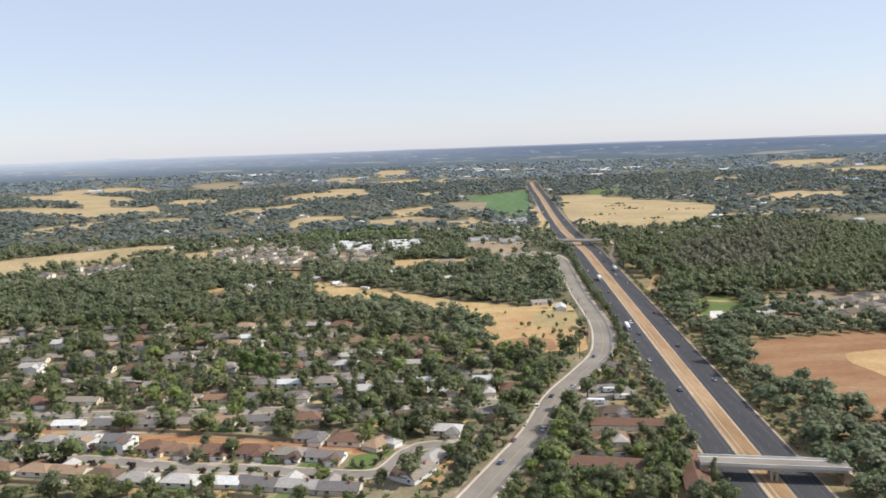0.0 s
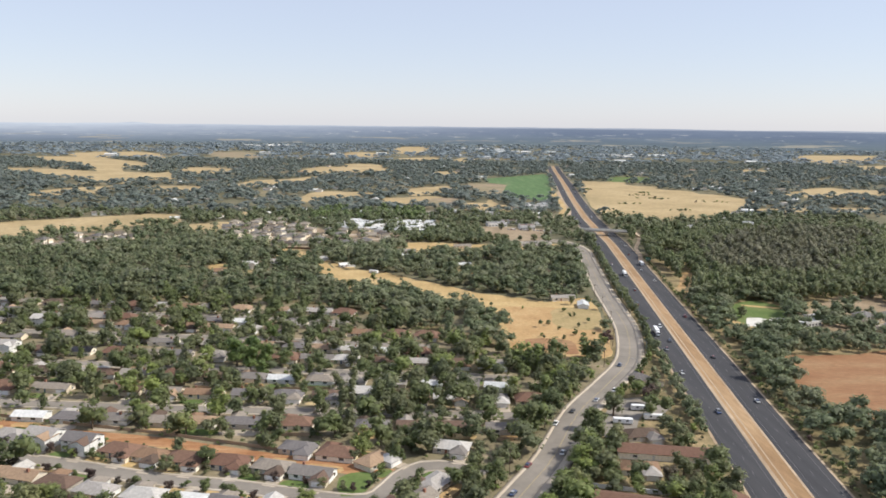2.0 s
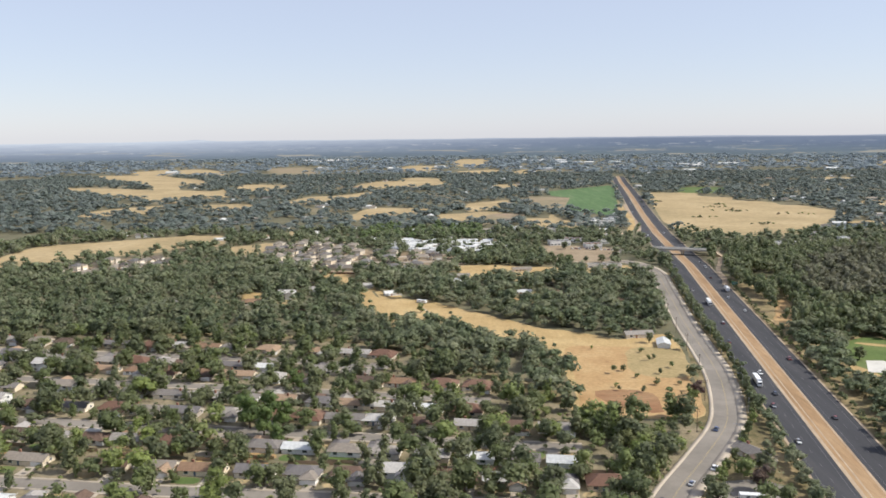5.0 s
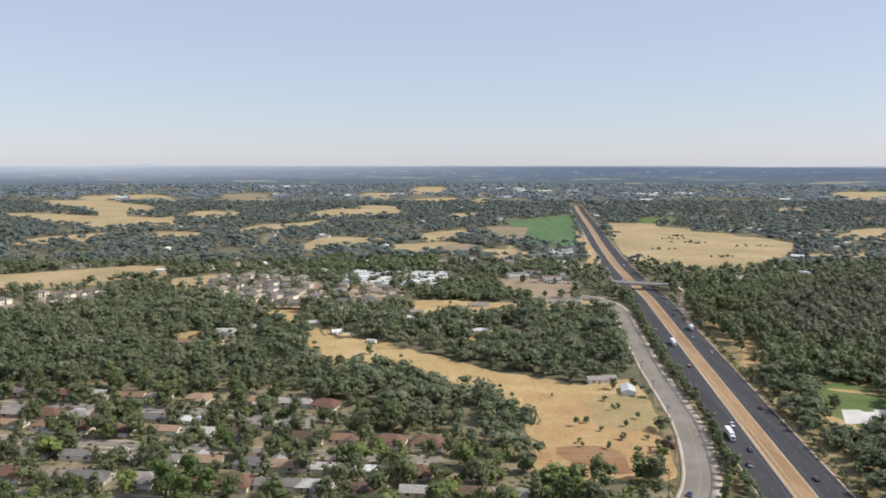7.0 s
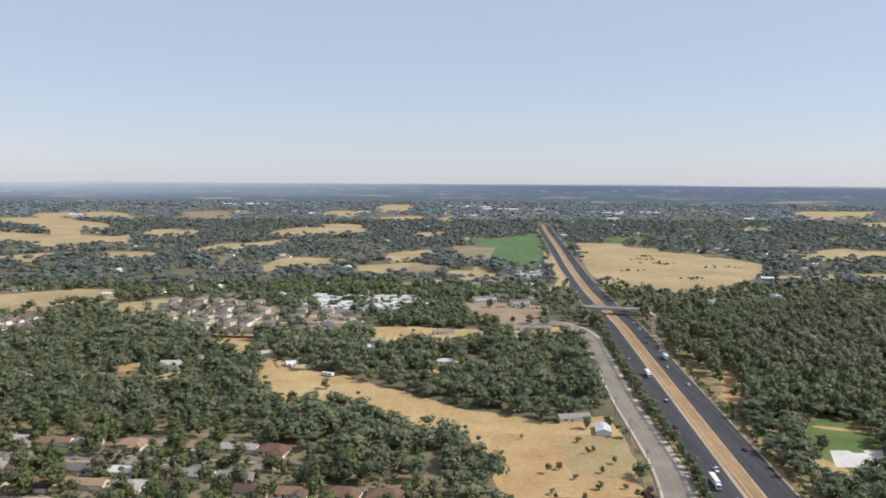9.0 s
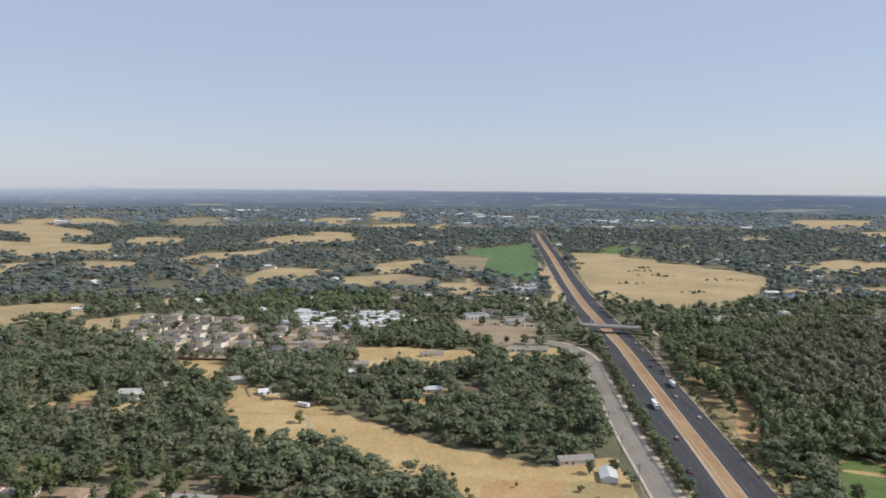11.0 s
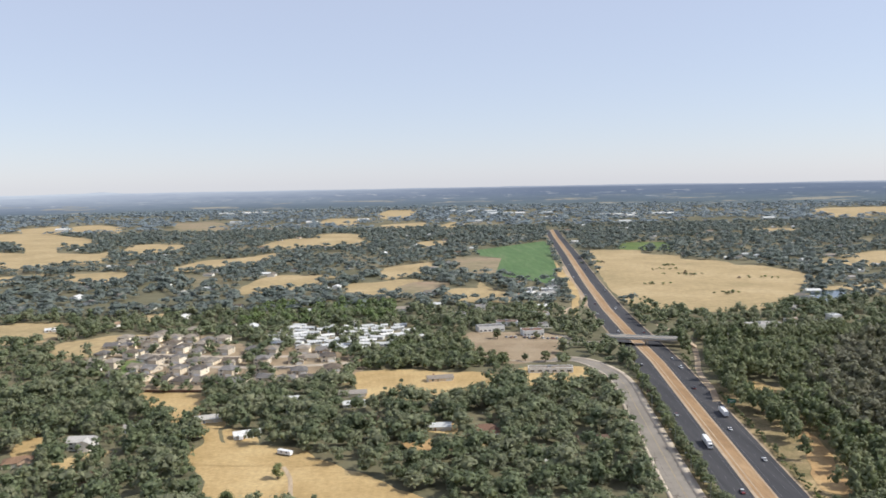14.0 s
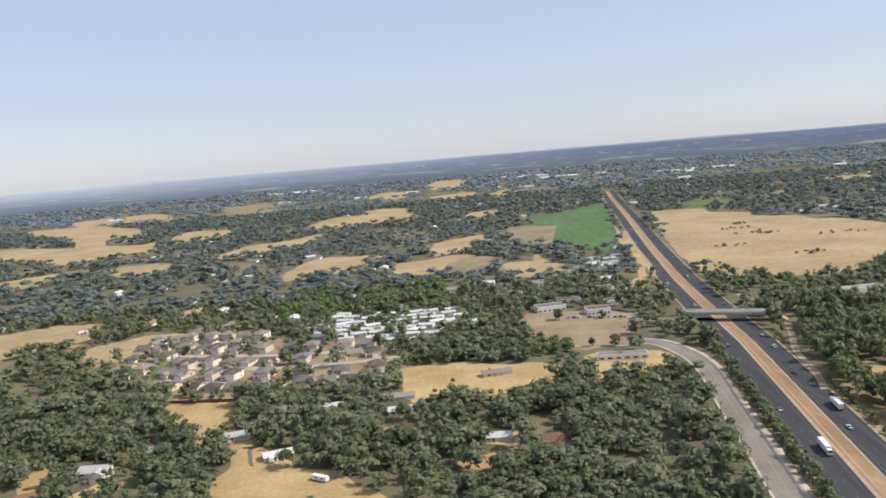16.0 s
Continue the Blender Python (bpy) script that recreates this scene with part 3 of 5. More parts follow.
field([(64, 883), (89, 914), (157, 902), (156, 860), (108, 832), (74, 858)], ROAD_GREY, "grey parking lot among shops", 0.08, "parking_lot", "parking lot")
field([(211, 331), (249, 337), (330, 337), (345, 150), (230, 150), (206, 195), (206, 233), (194, 280)], RED_FIELD, "reddish ploughed field behind trees", 0.06)
field([(256, 290), (300, 292), (300, 240), (262, 232)], STRAW_RED, "paler patch in a reddish field", 0.1, "grass_patch", "ground", clear=False)
field([(226, 462), (237, 474), (259, 483), (268, 457), (256, 428), (246, 398), (208, 392), (218, 426)], LAWN, "watered green lawn of a park", 0.06, "lawn", "lawn", 2)
field([(240, 470), (274, 458), (277, 452), (244, 463)], STRAW, "dry path round a lawn", 0.1, "dirt_path", "path", 1, False)
field([(206, 392), (214, 420), (222, 395), (215, 375), (200, 372)], STRAW, "dry verge beside a lawn", 0.08, "dry_verge", "ground", 1)
field([(227, 428), (237, 428), (238, 424), (244, 424), (245, 428), (256, 428), (242, 404), (217, 404)], WHITE_SLAB, "white concrete slab on a lawn", 0.14, "concrete_slab", "slab", 0, False, False)
field([(72, 210), (75, 231), (93, 260), (116, 256), (108, 240), (97, 238), (88, 218), (80, 208)], ROAD_GREY, "small grey parking lot beside houses", 0.09, "parking_lot", "parking lot", 1)
field([(248, 640), (262, 660), (268, 700), (257, 720), (246, 700), (238, 655)], STRAW, "dry verge beside the freeway", 0.07, "dry_verge", "ground", 2)
field([(208, 520), (222, 560), (236, 600), (244, 596), (232, 550), (222, 515)], STRAW_RED, "dry verge beside the freeway", 0.07, "dry_verge", "ground", 2)
field([(496, 1092), (533, 1142), (568, 1141), (519, 1058), (481, 1040)], WATER, "still blue-grey pond among trees", 0.2, "pond", "pond")
field([(482, 928), (521, 951), (560, 926), (502, 858), (468, 872)], WATER, "still blue-grey pond among trees", 0.2, "pond", "pond")
field([(1150, 2000), (1322, 2130), (1400, 2000), (1180, 1880)], WATER, "far pale lake", 0.3, "lake", "lake")
field([(1219, 2683), (1307, 2690), (1300, 2580), (1180, 2570)], WATER, "far pale lake", 0.3, "lake", "lake")
EXIT_RAMP = rounded([(216, 668), (225, 700), (233, 745), (248, 790), (260, 830), (268, 878), (262, 940)])
strip("dirt_track", rounded([(-52, 572), (-46, 556), (-41, 528), (-34, 512), (-14, 482), (6, 470)]), -1.1, 1.1, 0.2, SHOULDER, "pale dirt track through dry grass", "track")
strip("exit_road", EXIT_RAMP, -2.2, 2.2, 0.14, SHOULDER, "pale slip road beside the freeway", "road")
ENTRY_RAMP = rounded([(196, 960), (178, 1000), (196, 1050), (222, 1090), (248, 1300), (272, 1480)])
strip("slip_road", ENTRY_RAMP, -3.5, 3.5, 0.14, SHOULDER, "pale slip road beside the freeway", "road")
CROSS_ROAD = rounded([(80, 880), (150, 870), (193, 858), (253, 838), (330, 818), (420, 800)])
strip("cross_road", CROSS_ROAD[: len(CROSS_ROAD) // 2 - 4], -5, 5, 0.12, ROAD_GREY, "grey road leading to an overpass", "road")
CLEAR_LINES += [(EXIT_RAMP, 5), (ENTRY_RAMP, 5), (CROSS_ROAD, 7)]


patch("scrubland", [(-900, 1010), (-300, 1075), (100, 1120), (320, 1100), (900, 1010), (3400, 3300), (2200, 4100), (1200, 4480), (0, 4640), (-1200, 4480), (-2200, 4100), (-3400, 3300)], 0.03, SCRUB, "dark scrub and leaf litter under far trees", "ground", 20)
patch("valley_floor", [(-900, 1030), (-300, 1090), (100, 1135), (320, 1110), (900, 1030), (640, 740), (300, 700), (160, 735), (-150, 745), (-640, 740)], 0.02, SCRUB, "dark leaf litter and dry grass under trees", "ground", 10)
patch("woodland_floor", [(-480, 480), (-250, 492), (-100, 478), (-20, 420), (30, 372), (60, 338), (100, 336), (150, 600), (140, 720), (-150, 735), (-480, 735)], 0.03, SCRUB, "dry straw and leaf litter under oaks", "ground", 8)


patch("garden_ground", [(-430, 95), (-10, 92), (20, 140), (60, 225), (100, 318), (60, 332), (20, 365), (-22, 412), (-100, 470), (-250, 484), (-430, 484)], 0.025, GARDEN_SOIL, "dusty bare gardens between houses", "ground", 5)


# ---- overpasses ----
def overpass(a, b, width, top, label):
    """A concrete bridge on piers between abutments, from a to b."""
    a, b = Vector((*a, 0)), Vector((*b, 0))
    span = (b - a).length
    base = tagged(new("overpass"), label, "bridge", kind="structure")
    base.matrix_basis = pose((a.x + b.x) / 2, (a.y + b.y) / 2, 0, 0, 0, math.degrees(math.atan2(b.y - a.y, b.x - a.x)))
    h, w = span / 2, width / 2
    part("deck", Solid().box(-h - 3, -w, top - 0.5, h + 3, w, top), WHITE_SLAB, base)
    for y in (-w + 0.6, -w / 3, w / 3, w - 0.6):
        part("girder", Solid().box(-h, y - 0.3, top - 1.7, h, y + 0.3, top - 0.5), CONCRETE, base)
    for y in (-w, w - 0.3):
        part("parapet", Solid().box(-h - 3, y, top, h + 3, y + 0.3, top + 0.9), WHITE_SLAB, base)
    part("roadway", Solid().box(-h - 3, -w + 1.2, top, h + 3, w - 1.2, top + 0.05), ROAD_GREY, base)
    for x in (-1.0, 1.0):
        for y in (-w * 0.55, w * 0.55):
            part("pier", Solid().rod((x, y, 0), (x, y, top - 1.7), 0.6, 0.6, 8), CONCRETE, base)
    part("pier_cap", Solid().box(-1.8, -w + 0.4, top - 2.3, 1.8, w - 0.4, top - 1.7), CONCRETE, base)
    for s in (-1, 1):
        part("abutment", Solid().take([(s * h, -w, 0), (s * (h + 10), -w, 0), (s * (h + 10), w, 0), (s * h, w, 0), (s * h, -w, top - 0.5), (s * (h + 10), -w, 0.3), (s * (h + 10), w, 0.3), (s * h, w, top - 0.5)], [(3, 2, 1, 0), (4, 5, 6, 7), (0, 1, 5, 4), (1, 2, 6, 5), (2, 3, 7, 6), (3, 0, 4, 7)]), SHOULDER, base, "earth ramp")
    return base


overpass((192, 856), (254, 836), 11, 6.8, "pale concrete road bridge over the freeway")
overpass((107, 133), (157, 121), 9, 6.6, "pale concrete road bridge over the freeway")


# ---- houses ----
def gable(w, d, eave, rise, over=0.5, thick=0.18):
    """A pitched roof over w x d, its ridge along x."""
    x, y = w / 2 + over, d / 2 + over
    k = rise * over / (d / 2)
    s = Solid()
    for q in (-1, 1):
        s.slab([(-x, q * y, eave - k), (x, q * y, eave - k), (x, 0, eave + rise), (-x, 0, eave + rise)][:: q], thick)
    return s


def hip(w, d, eave, rise, over=0.5):
    x, y, r = w / 2 + over, d / 2 + over, max(0.3, w / 2 - d / 2)
    k = rise * over / (d / 2)
    z, t = eave - k, eave + rise
    return Solid().take([(-x, -y, z), (x, -y, z), (x, y, z), (-x, y, z), (-r, 0, t), (r, 0, t), (-x, -y, z - 0.18), (x, -y, z - 0.18), (x, y, z - 0.18), (-x, y, z - 0.18)],
                        [(0, 1, 5, 4), (1, 2, 5), (2, 3, 4, 5), (3, 0, 4), (9, 8, 7, 6), (0, 6, 7, 1), (1, 7, 8, 2), (2, 8, 9, 3), (3, 9, 6, 0)])


def body(w, d, eave, rise=0.0):
    """Outer walls, with gable ends where there is a rise."""
    x, y = w / 2, d / 2
    s = Solid().box(-x, -y, 0, x, y, eave)
    if rise:
        for q in (-1, 1):
            s.take([(q * x, -y, eave), (q * x, y, eave), (q * x, 0, eave + rise - 0.1), (q * (x - 0.2), -y, eave), (q * (x - 0.2), y, eave), (q * (x - 0.2), 0, eave + rise - 0.1)], [(0, 1, 2), (5, 4, 3), (0, 3, 4, 1), (1, 4, 5, 2), (2, 5, 3, 0)])
    return s


def shifted(solid, x, y, turn=0.0):
    m = pose(x, y, 0, 0, 0, turn)
    solid.v = [tuple(m @ Vector(p)) for p in solid.v]
    return solid


def window(parent, x, y, z, w, h, facing):
    """A framed window on a wall; facing: degrees from -y."""
    m = pose(x, y, z, 0, 0, facing)
    f = Solid()
    for a, b, c, d in ((-w / 2 - 0.1, -h / 2 - 0.1, w / 2 + 0.1, -h / 2), (-w / 2 - 0.1, h / 2, w / 2 + 0.1, h / 2 + 0.1), (-w / 2 - 0.1, -h / 2, -w / 2, h / 2), (w / 2, -h / 2, w / 2 + 0.1, h / 2)):
        f.box(a, -0.08, b, c, 0.05, d)
    ob = part("window", f, TRIM, parent)
    ob.matrix_basis = m
    part("pane", Solid().box(-w / 2, -0.03, -h / 2, w / 2, 0.03, h / 2), GLASS, ob)


def house(name, w, d, eave, rise, roof_kind, roof_mat, wall_mat, label, category="house", wing=0, storeys=1, chimney=False, garage=True):
    base = tagged(new(name), label, category)
    gabled = roof_kind == "gable"
    walls = body(w, d, eave, rise if gabled else 0)
    roof = gable(w, d, eave, rise) if gabled else hip(w, d, eave, rise)
    if wing:
        ww, wd = 6.6, wing + d / 2
        x0, y0 = w / 2 - ww / 2 - 0.2, -d / 2 - wing + wd / 2
        wr = rise * ww / d
        walls_w = shifted(body(wd, ww, eave - 0.02, wr if gabled else 0), x0, y0, 90)
        roof_w = shifted(gable(wd, ww, eave + 0.03, wr) if gabled else hip(wd, ww, eave + 0.03, wr), x0, y0, 90)
        part("wall", walls_w, wall_mat, base)
        part("roof", roof_w, roof_mat, base)
    part("wall", walls, wall_mat, base)
    part("roof", roof, roof_mat, base)
    front = -d / 2 - wing
    if garage:
        gx = w / 2 - 3.5
        part("garage_door", Solid().box(gx - 2.4, front - 0.05, 0.05, gx + 2.4, front + 0.05, 2.2), TRIM, base)
    part("door", Solid().box(-w * 0.12 - 0.5, -d / 2 - 0.05, 0.1, -w * 0.12 + 0.5, -d / 2 + 0.05, 2.15), DOOR, base)
    for s in range(storeys):
        z = 1.55 + 2.7 * s
        window(base, -w * 0.32, -d / 2, z, 1.8, 1.2, 0)
        window(base, w * 0.25, d / 2, z, 1.8, 1.2, 180)
        if w > 13:
            window(base, -w * 0.2, d / 2, z, 2.2, 1.3, 180)
        window(base, w / 2, d * 0.15, z, 1.4, 1.1, 90)
    if chimney:
        part("chimney", Solid().box(-w * 0.25 - 0.5, d * 0.1 - 0.4, eave, -w * 0.25 + 0.5, d * 0.1 + 0.4, eave + rise + 0.9), BRICK, base)
    return base


BUNGALOWS = [
    dict(name="house", w=17, d=8.5, eave=2.7, rise=1.9, roof_kind="gable", roof_mat=ROOF, wall_mat=WALL, label="single-storey house with a shingle gable roof", wing=4, chimney=True),
    dict(name="house", w=15, d=9, eave=2.7, rise=2.0, roof_kind="hip", roof_mat=ROOF, wall_mat=WALL, label="single-storey house with a hipped shingle roof", wing=4),
    dict(name="house", w=19, d=8, eave=2.7, rise=1.7, roof_kind="gable", roof_mat=ROOF, wall_mat=WALL_CREAM, label="long low house with a shingle gable roof", chimney=True),
    dict(name="house", w=14, d=9.5, eave=5.2, rise=2.1, roof_kind="gable", roof_mat=ROOF, wall_mat=WALL_WHITE, label="two-storey white house with a gable roof", wing=3, storeys=2),
    dict(name="house", w=16, d=10, eave=2.8, rise=2.6, roof_kind="hip", roof_mat=ROOF_RED, wall_mat=WALL_CREAM, label="single-storey house with a red-brown hipped roof", wing=3),
    dict(name="house", w=15, d=8, eave=2.6, rise=1.5, roof_kind="gable", roof_mat=ROOF_WHITE, wall_mat=WALL_WHITE, label="single-storey house with a pale metal roof"),
]
NEW_HOUSES = [
    dict(name="house", w=12.5, d=12.5, eave=3.0, rise=2.4, roof_kind="hip", roof_mat=ROOF_TILE, wall_mat=WALL_CREAM, label="new cream stucco house with a tiled hip roof", wing=3),
    dict(name="house", w=12, d=12, eave=5.4, rise=2.2, roof_kind="hip", roof_mat=ROOF_TILE, wall_mat=WALL_CREAM, label="new two-storey stucco house with a tiled roof", wing=2, storeys=2),
    dict(name="house", w=12.5, d=12, eave=3.0, rise=2.4, roof_kind="gable", roof_mat=ROOF_TILE, wall_mat=WALL_CREAM, label="new cream stucco house with a tiled gable roof", wing=3),
]
HOMES = []      # x, y, radius kept free of trees


def settle(kinds, group):
    """Returns a function that sets up one house of a kind, sharing the meshes of the first."""
    first = {}

    def put(k, x, y, turn, keep=9.5):
        k %= len(kinds)
        m = pose(x, y, 0, 0, 0, turn)
        if k not in first:
            first[k] = tagged(house(**kinds[k]), group=group)
            first[k].matrix_basis = m
        else:
            copy_thing(first[k], m)
        HOMES.append((x, y, keep))
    return put


rng = random.Random(4)
put_old = settle(BUNGALOWS, "houses of the old neighbourhood")
put_new = settle(NEW_HOUSES, "houses of the new estate")


def free_of(x, y, gap, near=6.5, skip=()):
    ax, ay = np.array([x]), np.array([y])
    for line, r in CLEAR_LINES:
        if line not in skip and from_line(ax, ay, line)[0] < max(r, 6.0) + gap - 6:
            return False
    if any(inside(ax, ay, f)[0] for f in FIELDS):
        return False
    return all(math.hypot(x - hx, y - hy) > r + near for hx, hy, r in HOMES)


def along(line, step, side, start=6.0):
    """Places beside a line, with the turn that faces it."""
    pts = rounded(line, step=2.0)
    run, due = 0.0, start
    for (x0, y0), (x1, y1) in zip(pts, pts[1:]):
        d = math.hypot(x1 - x0, y1 - y0)
        run += d
        if run >= due and d > 0:
            due += step * rng.uniform(0.93, 1.12)
            nx, ny = (y1 - y0) / d, -(x1 - x0) / d
            off = side + math.copysign(rng.uniform(-1, 1.5), side)
            turn = math.degrees(math.atan2(y1 - y0, x1 - x0)) + (180 if side > 0 else 0)
            yield x0 + nx * off, y0 + ny * off, turn


FIELDS.append([(-52, 178), (-26, 181), (-22, 158), (-34, 152), (-52, 158)])     # a corner garden without a house
LAWNS = []
for street in STREETS:
    tight = street is STREET_A
    for side in (-15.5, 15.5) if tight else (-18, 18):
        for x, y, turn in along(street, 17.6 if tight else 19.5, side):
            if free_of(x, y, 5.5 if tight else 9, 5.6 if tight else 6.5) and from_line(np.array([x]), np.array([y]), FRONTAGE)[0] > 20:
                put_old(rng.choice([1, 1, 1, 0, 4, 1, 5, 0, 3, 1] if tight else [0, 0, 0, 1, 1, 1, 1, 2, 2, 2, 3, 4, 4, 5]), x, y, turn + rng.uniform(-2, 2), 8.2 if tight else 9.5)
                LAWNS.append((x, y, turn))
# houses beside the frontage road and in the clearings
for k, x, y, turn in [(5, 114, 462, 80), (2, 102, 484, 8), (5, -82, 624, 20), (5, -67, 696, 5), (5, -23, 681, 8), (4, -14, 645, -10), (2, -113, 656, 15), (5, 31, 628, 0), (2, -26, 706, 5), (2, 118, 596, 0), (1, 88, 576, 40), (2, 36, 742, 10), (4, 58, 618, 5), (1, 88, 210, 8), (1, 78, 176, -8), (0, 112, 284, -60),  (3, -172, 612, 0), (1, -196, 588, 20), (0, -150, 640, 0), (2, -260, 590, 10), (5, -356, 982, 15), (4, -150, 560, 0)]:
    put_old(k, x, y, turn, 15)
for k, x, y, turn in [(1, -62, 196, -14), (4, -45, 190, 166)]:
    if free_of(x, y, 5, 4):
        put_old(k, x, y, turn, 9)
for k, (x, y) in enumerate([(-256, 858), (-228, 850), (-249, 826), (-245, 801), (-199, 819), (-257, 903), (-231, 895), (-204, 951), (-188, 963), (-180, 987), (-230, 937), (-211, 931)]):
    put_new(k, x, y, -12 + 90 * (k % 2), 8)
FLATS = house("apartment_block", 38, 10, 3.2, 1.8, "gable", ROOF_RED, WALL_CREAM, "long low apartment block with a brown roof", "apartment block", garage=False)
FLATS.matrix_basis = pose(66, 146, 0, 0, 0, -16)
LONG_FLATS = copy_thing(FLATS, pose(92, 190, 0, 0, 0, -10))
SIDE_FLATS = copy_thing(FLATS, pose(101, 131, 0, 0, 0, 76))
HOMES += [(80, 192, 9), (92, 190, 9), (105, 188, 9), (55, 149, 11), (76, 143, 11), (99, 124, 9), (102, 138, 9)]
NEW_STREETS = [[(-215, 790), (-160, 770), (-100, 762), (-40, 772)], [(-230, 828), (-165, 808), (-100, 798), (-34, 806)], [(-250, 868), (-190, 852), (-130, 838), (-60, 836)], [(-262, 905), (-205, 900), (-165, 892)], [(-402, 700), (-380, 760), (-360, 815)], [(-430, 720), (-412, 770), (-395, 820)], [(300, 400), (345, 420), (400, 440), (460, 450)], [(330, 375), (390, 390), (450, 400)]]
for line in NEW_STREETS:
    ob = tagged(new("estate_street"), "pale new street between stucco houses", "road", kind="structure")
    strip("roadway", rounded(line), -4, 4, 0.16, CONCRETE, "", "", parent=ob)
    CLEAR_LINES.append((line, 4.5))
    for side in (-13.5, 13.5):
        for x, y, turn in along(line, 14.6, side, 3):
            if free_of(x, y, 5, 4.6):
                put_new(rng.randrange(3), x, y, turn, 9)


CURVED_STREET = rounded([(-214, 744), (-224, 793), (-233, 824), (-230, 845), (-211, 853)])
strip("curved_street", CURVED_STREET, -3.5, 3.5, 0.2, ROAD_GREY, "grey street curving past new houses", "road")
CLEAR_LINES.append((CURVED_STREET, 5))
FIELDS.append(TAN_LOTS)
ESTATES = [[(-290, 862), (-203, 941), (-141, 892), (-39, 846), (-26, 770), (-81, 742), (-122, 730), (-190, 740), (-235, 800)], [(-415, 690), (-440, 730), (-420, 830), (-360, 830), (-345, 740), (-370, 680)], [(255, 404), (263, 432), (354, 514), (470, 555), (500, 400), (440, 370), (330, 360)]]
for outline in ESTATES:
    patch("estate_ground", outline, 0.05, BARE_LOT, "pale bare gardens between new houses", "ground", 5)


patch("estate_lawn", [(-230, 825), (-223, 837), (-211, 824), (-203, 796), (-213, 788)], 0.21, LAWN, "watered green lawn beside a curving street", "lawn", 1.0)


# white mobile homes on a park of their own
def mobile_home():
    base = tagged(new("mobile_home"), "white mobile home with a low metal roof", "mobile home", "mobile homes of the park")
    part("wall", body(13, 6.5, 2.7, 1.0), WALL_WHITE, base)
    part("roof", gable(13, 6.5, 2.75, 1.0, 0.35), ROOF_WHITE, base)
    part("carport", Solid().box(-5, -5.6, 2.35, 1, -3.3, 2.5), ROOF_WHITE, base)
    for x in (-4.8, 0.8):
        part("post", Solid().box(x - 0.08, -5.5, 0, x + 0.08, -5.34, 2.35), TRIM, base)
    part("door", Solid().box(1.8, -3.3, 0.3, 2.7, -3.22, 2.3), DOOR, base)
    for x in (-4, -1.0, 4.4):
        window(base, x, -3.25, 1.6, 1.4, 1.0, 0)
    return base


def build_mobile_park():
    first, outline = None, [(-141, 922), (-108, 976), (14, 972), (22, 885), (-34, 850), (-104, 878)]
    for row in range(9):
        for col in range(10):
            x, y = -140 + col * 18.0 + row * 5 + rng.uniform(-3, 3), 856 + row * 15.0 + rng.uniform(-2.5, 2.5)
            if not inside(np.array([x]), np.array([y]), outline)[0] or rng.random() < 0.05 or not all(math.hypot(x - hx, y - hy) > 10 for hx, hy, r in HOMES):
                continue
            m = pose(x, y, 0, 0, 0, 4 + rng.uniform(-26, 26))
            if first:
                copy_thing(first, m)
            else:
                first = mobile_home()
                first.matrix_basis = m
            HOMES.append((x, y, 8.5))


build_mobile_park()


# larger buildings
def block(x, y, w, d, h, turn, roof_mat, label, bays=6):
    """A flat-roofed building with a parapet and windows on its long sides."""
    base = tagged(new("building"), label, "building")
    base.matrix_basis = pose(x, y, 0, 0, 0, turn)
    part("wall", Solid().box(-w / 2, -d / 2, 0, w / 2, d / 2, h), WALL_WHITE, base)
    part("roof", Solid().box(-w / 2 + 0.3, -d / 2 + 0.3, h, w / 2 - 0.3, d / 2 - 0.3, h + 0.12), roof_mat, base)
    for a, b, c, e in ((-w / 2, -d / 2, w / 2, -d / 2 + 0.3), (-w / 2, d / 2 - 0.3, w / 2, d / 2), (-w / 2, -d / 2 + 0.3, -w / 2 + 0.3, d / 2 - 0.3), (w / 2 - 0.3, -d / 2 + 0.3, w / 2, d / 2 - 0.3)):
        part("parapet", Solid().box(a, b, h, c, e, h + 0.5), TRIM, base)
    for k in range(bays):
        for s in range(max(1, int(h / 3))):
            window(base, -w / 2 + (k + 0.5) * w / bays, -d / 2, 1.6 + 3 * s, w / bays * 0.55, 1.4, 0)
    part("roof_unit", Solid().box(-2, -1, h + 0.12, 0.5, 1.2, h + 1.5), STEEL, base)
    HOMES.append((x, y, max(w, d) * 0.55))
    return base


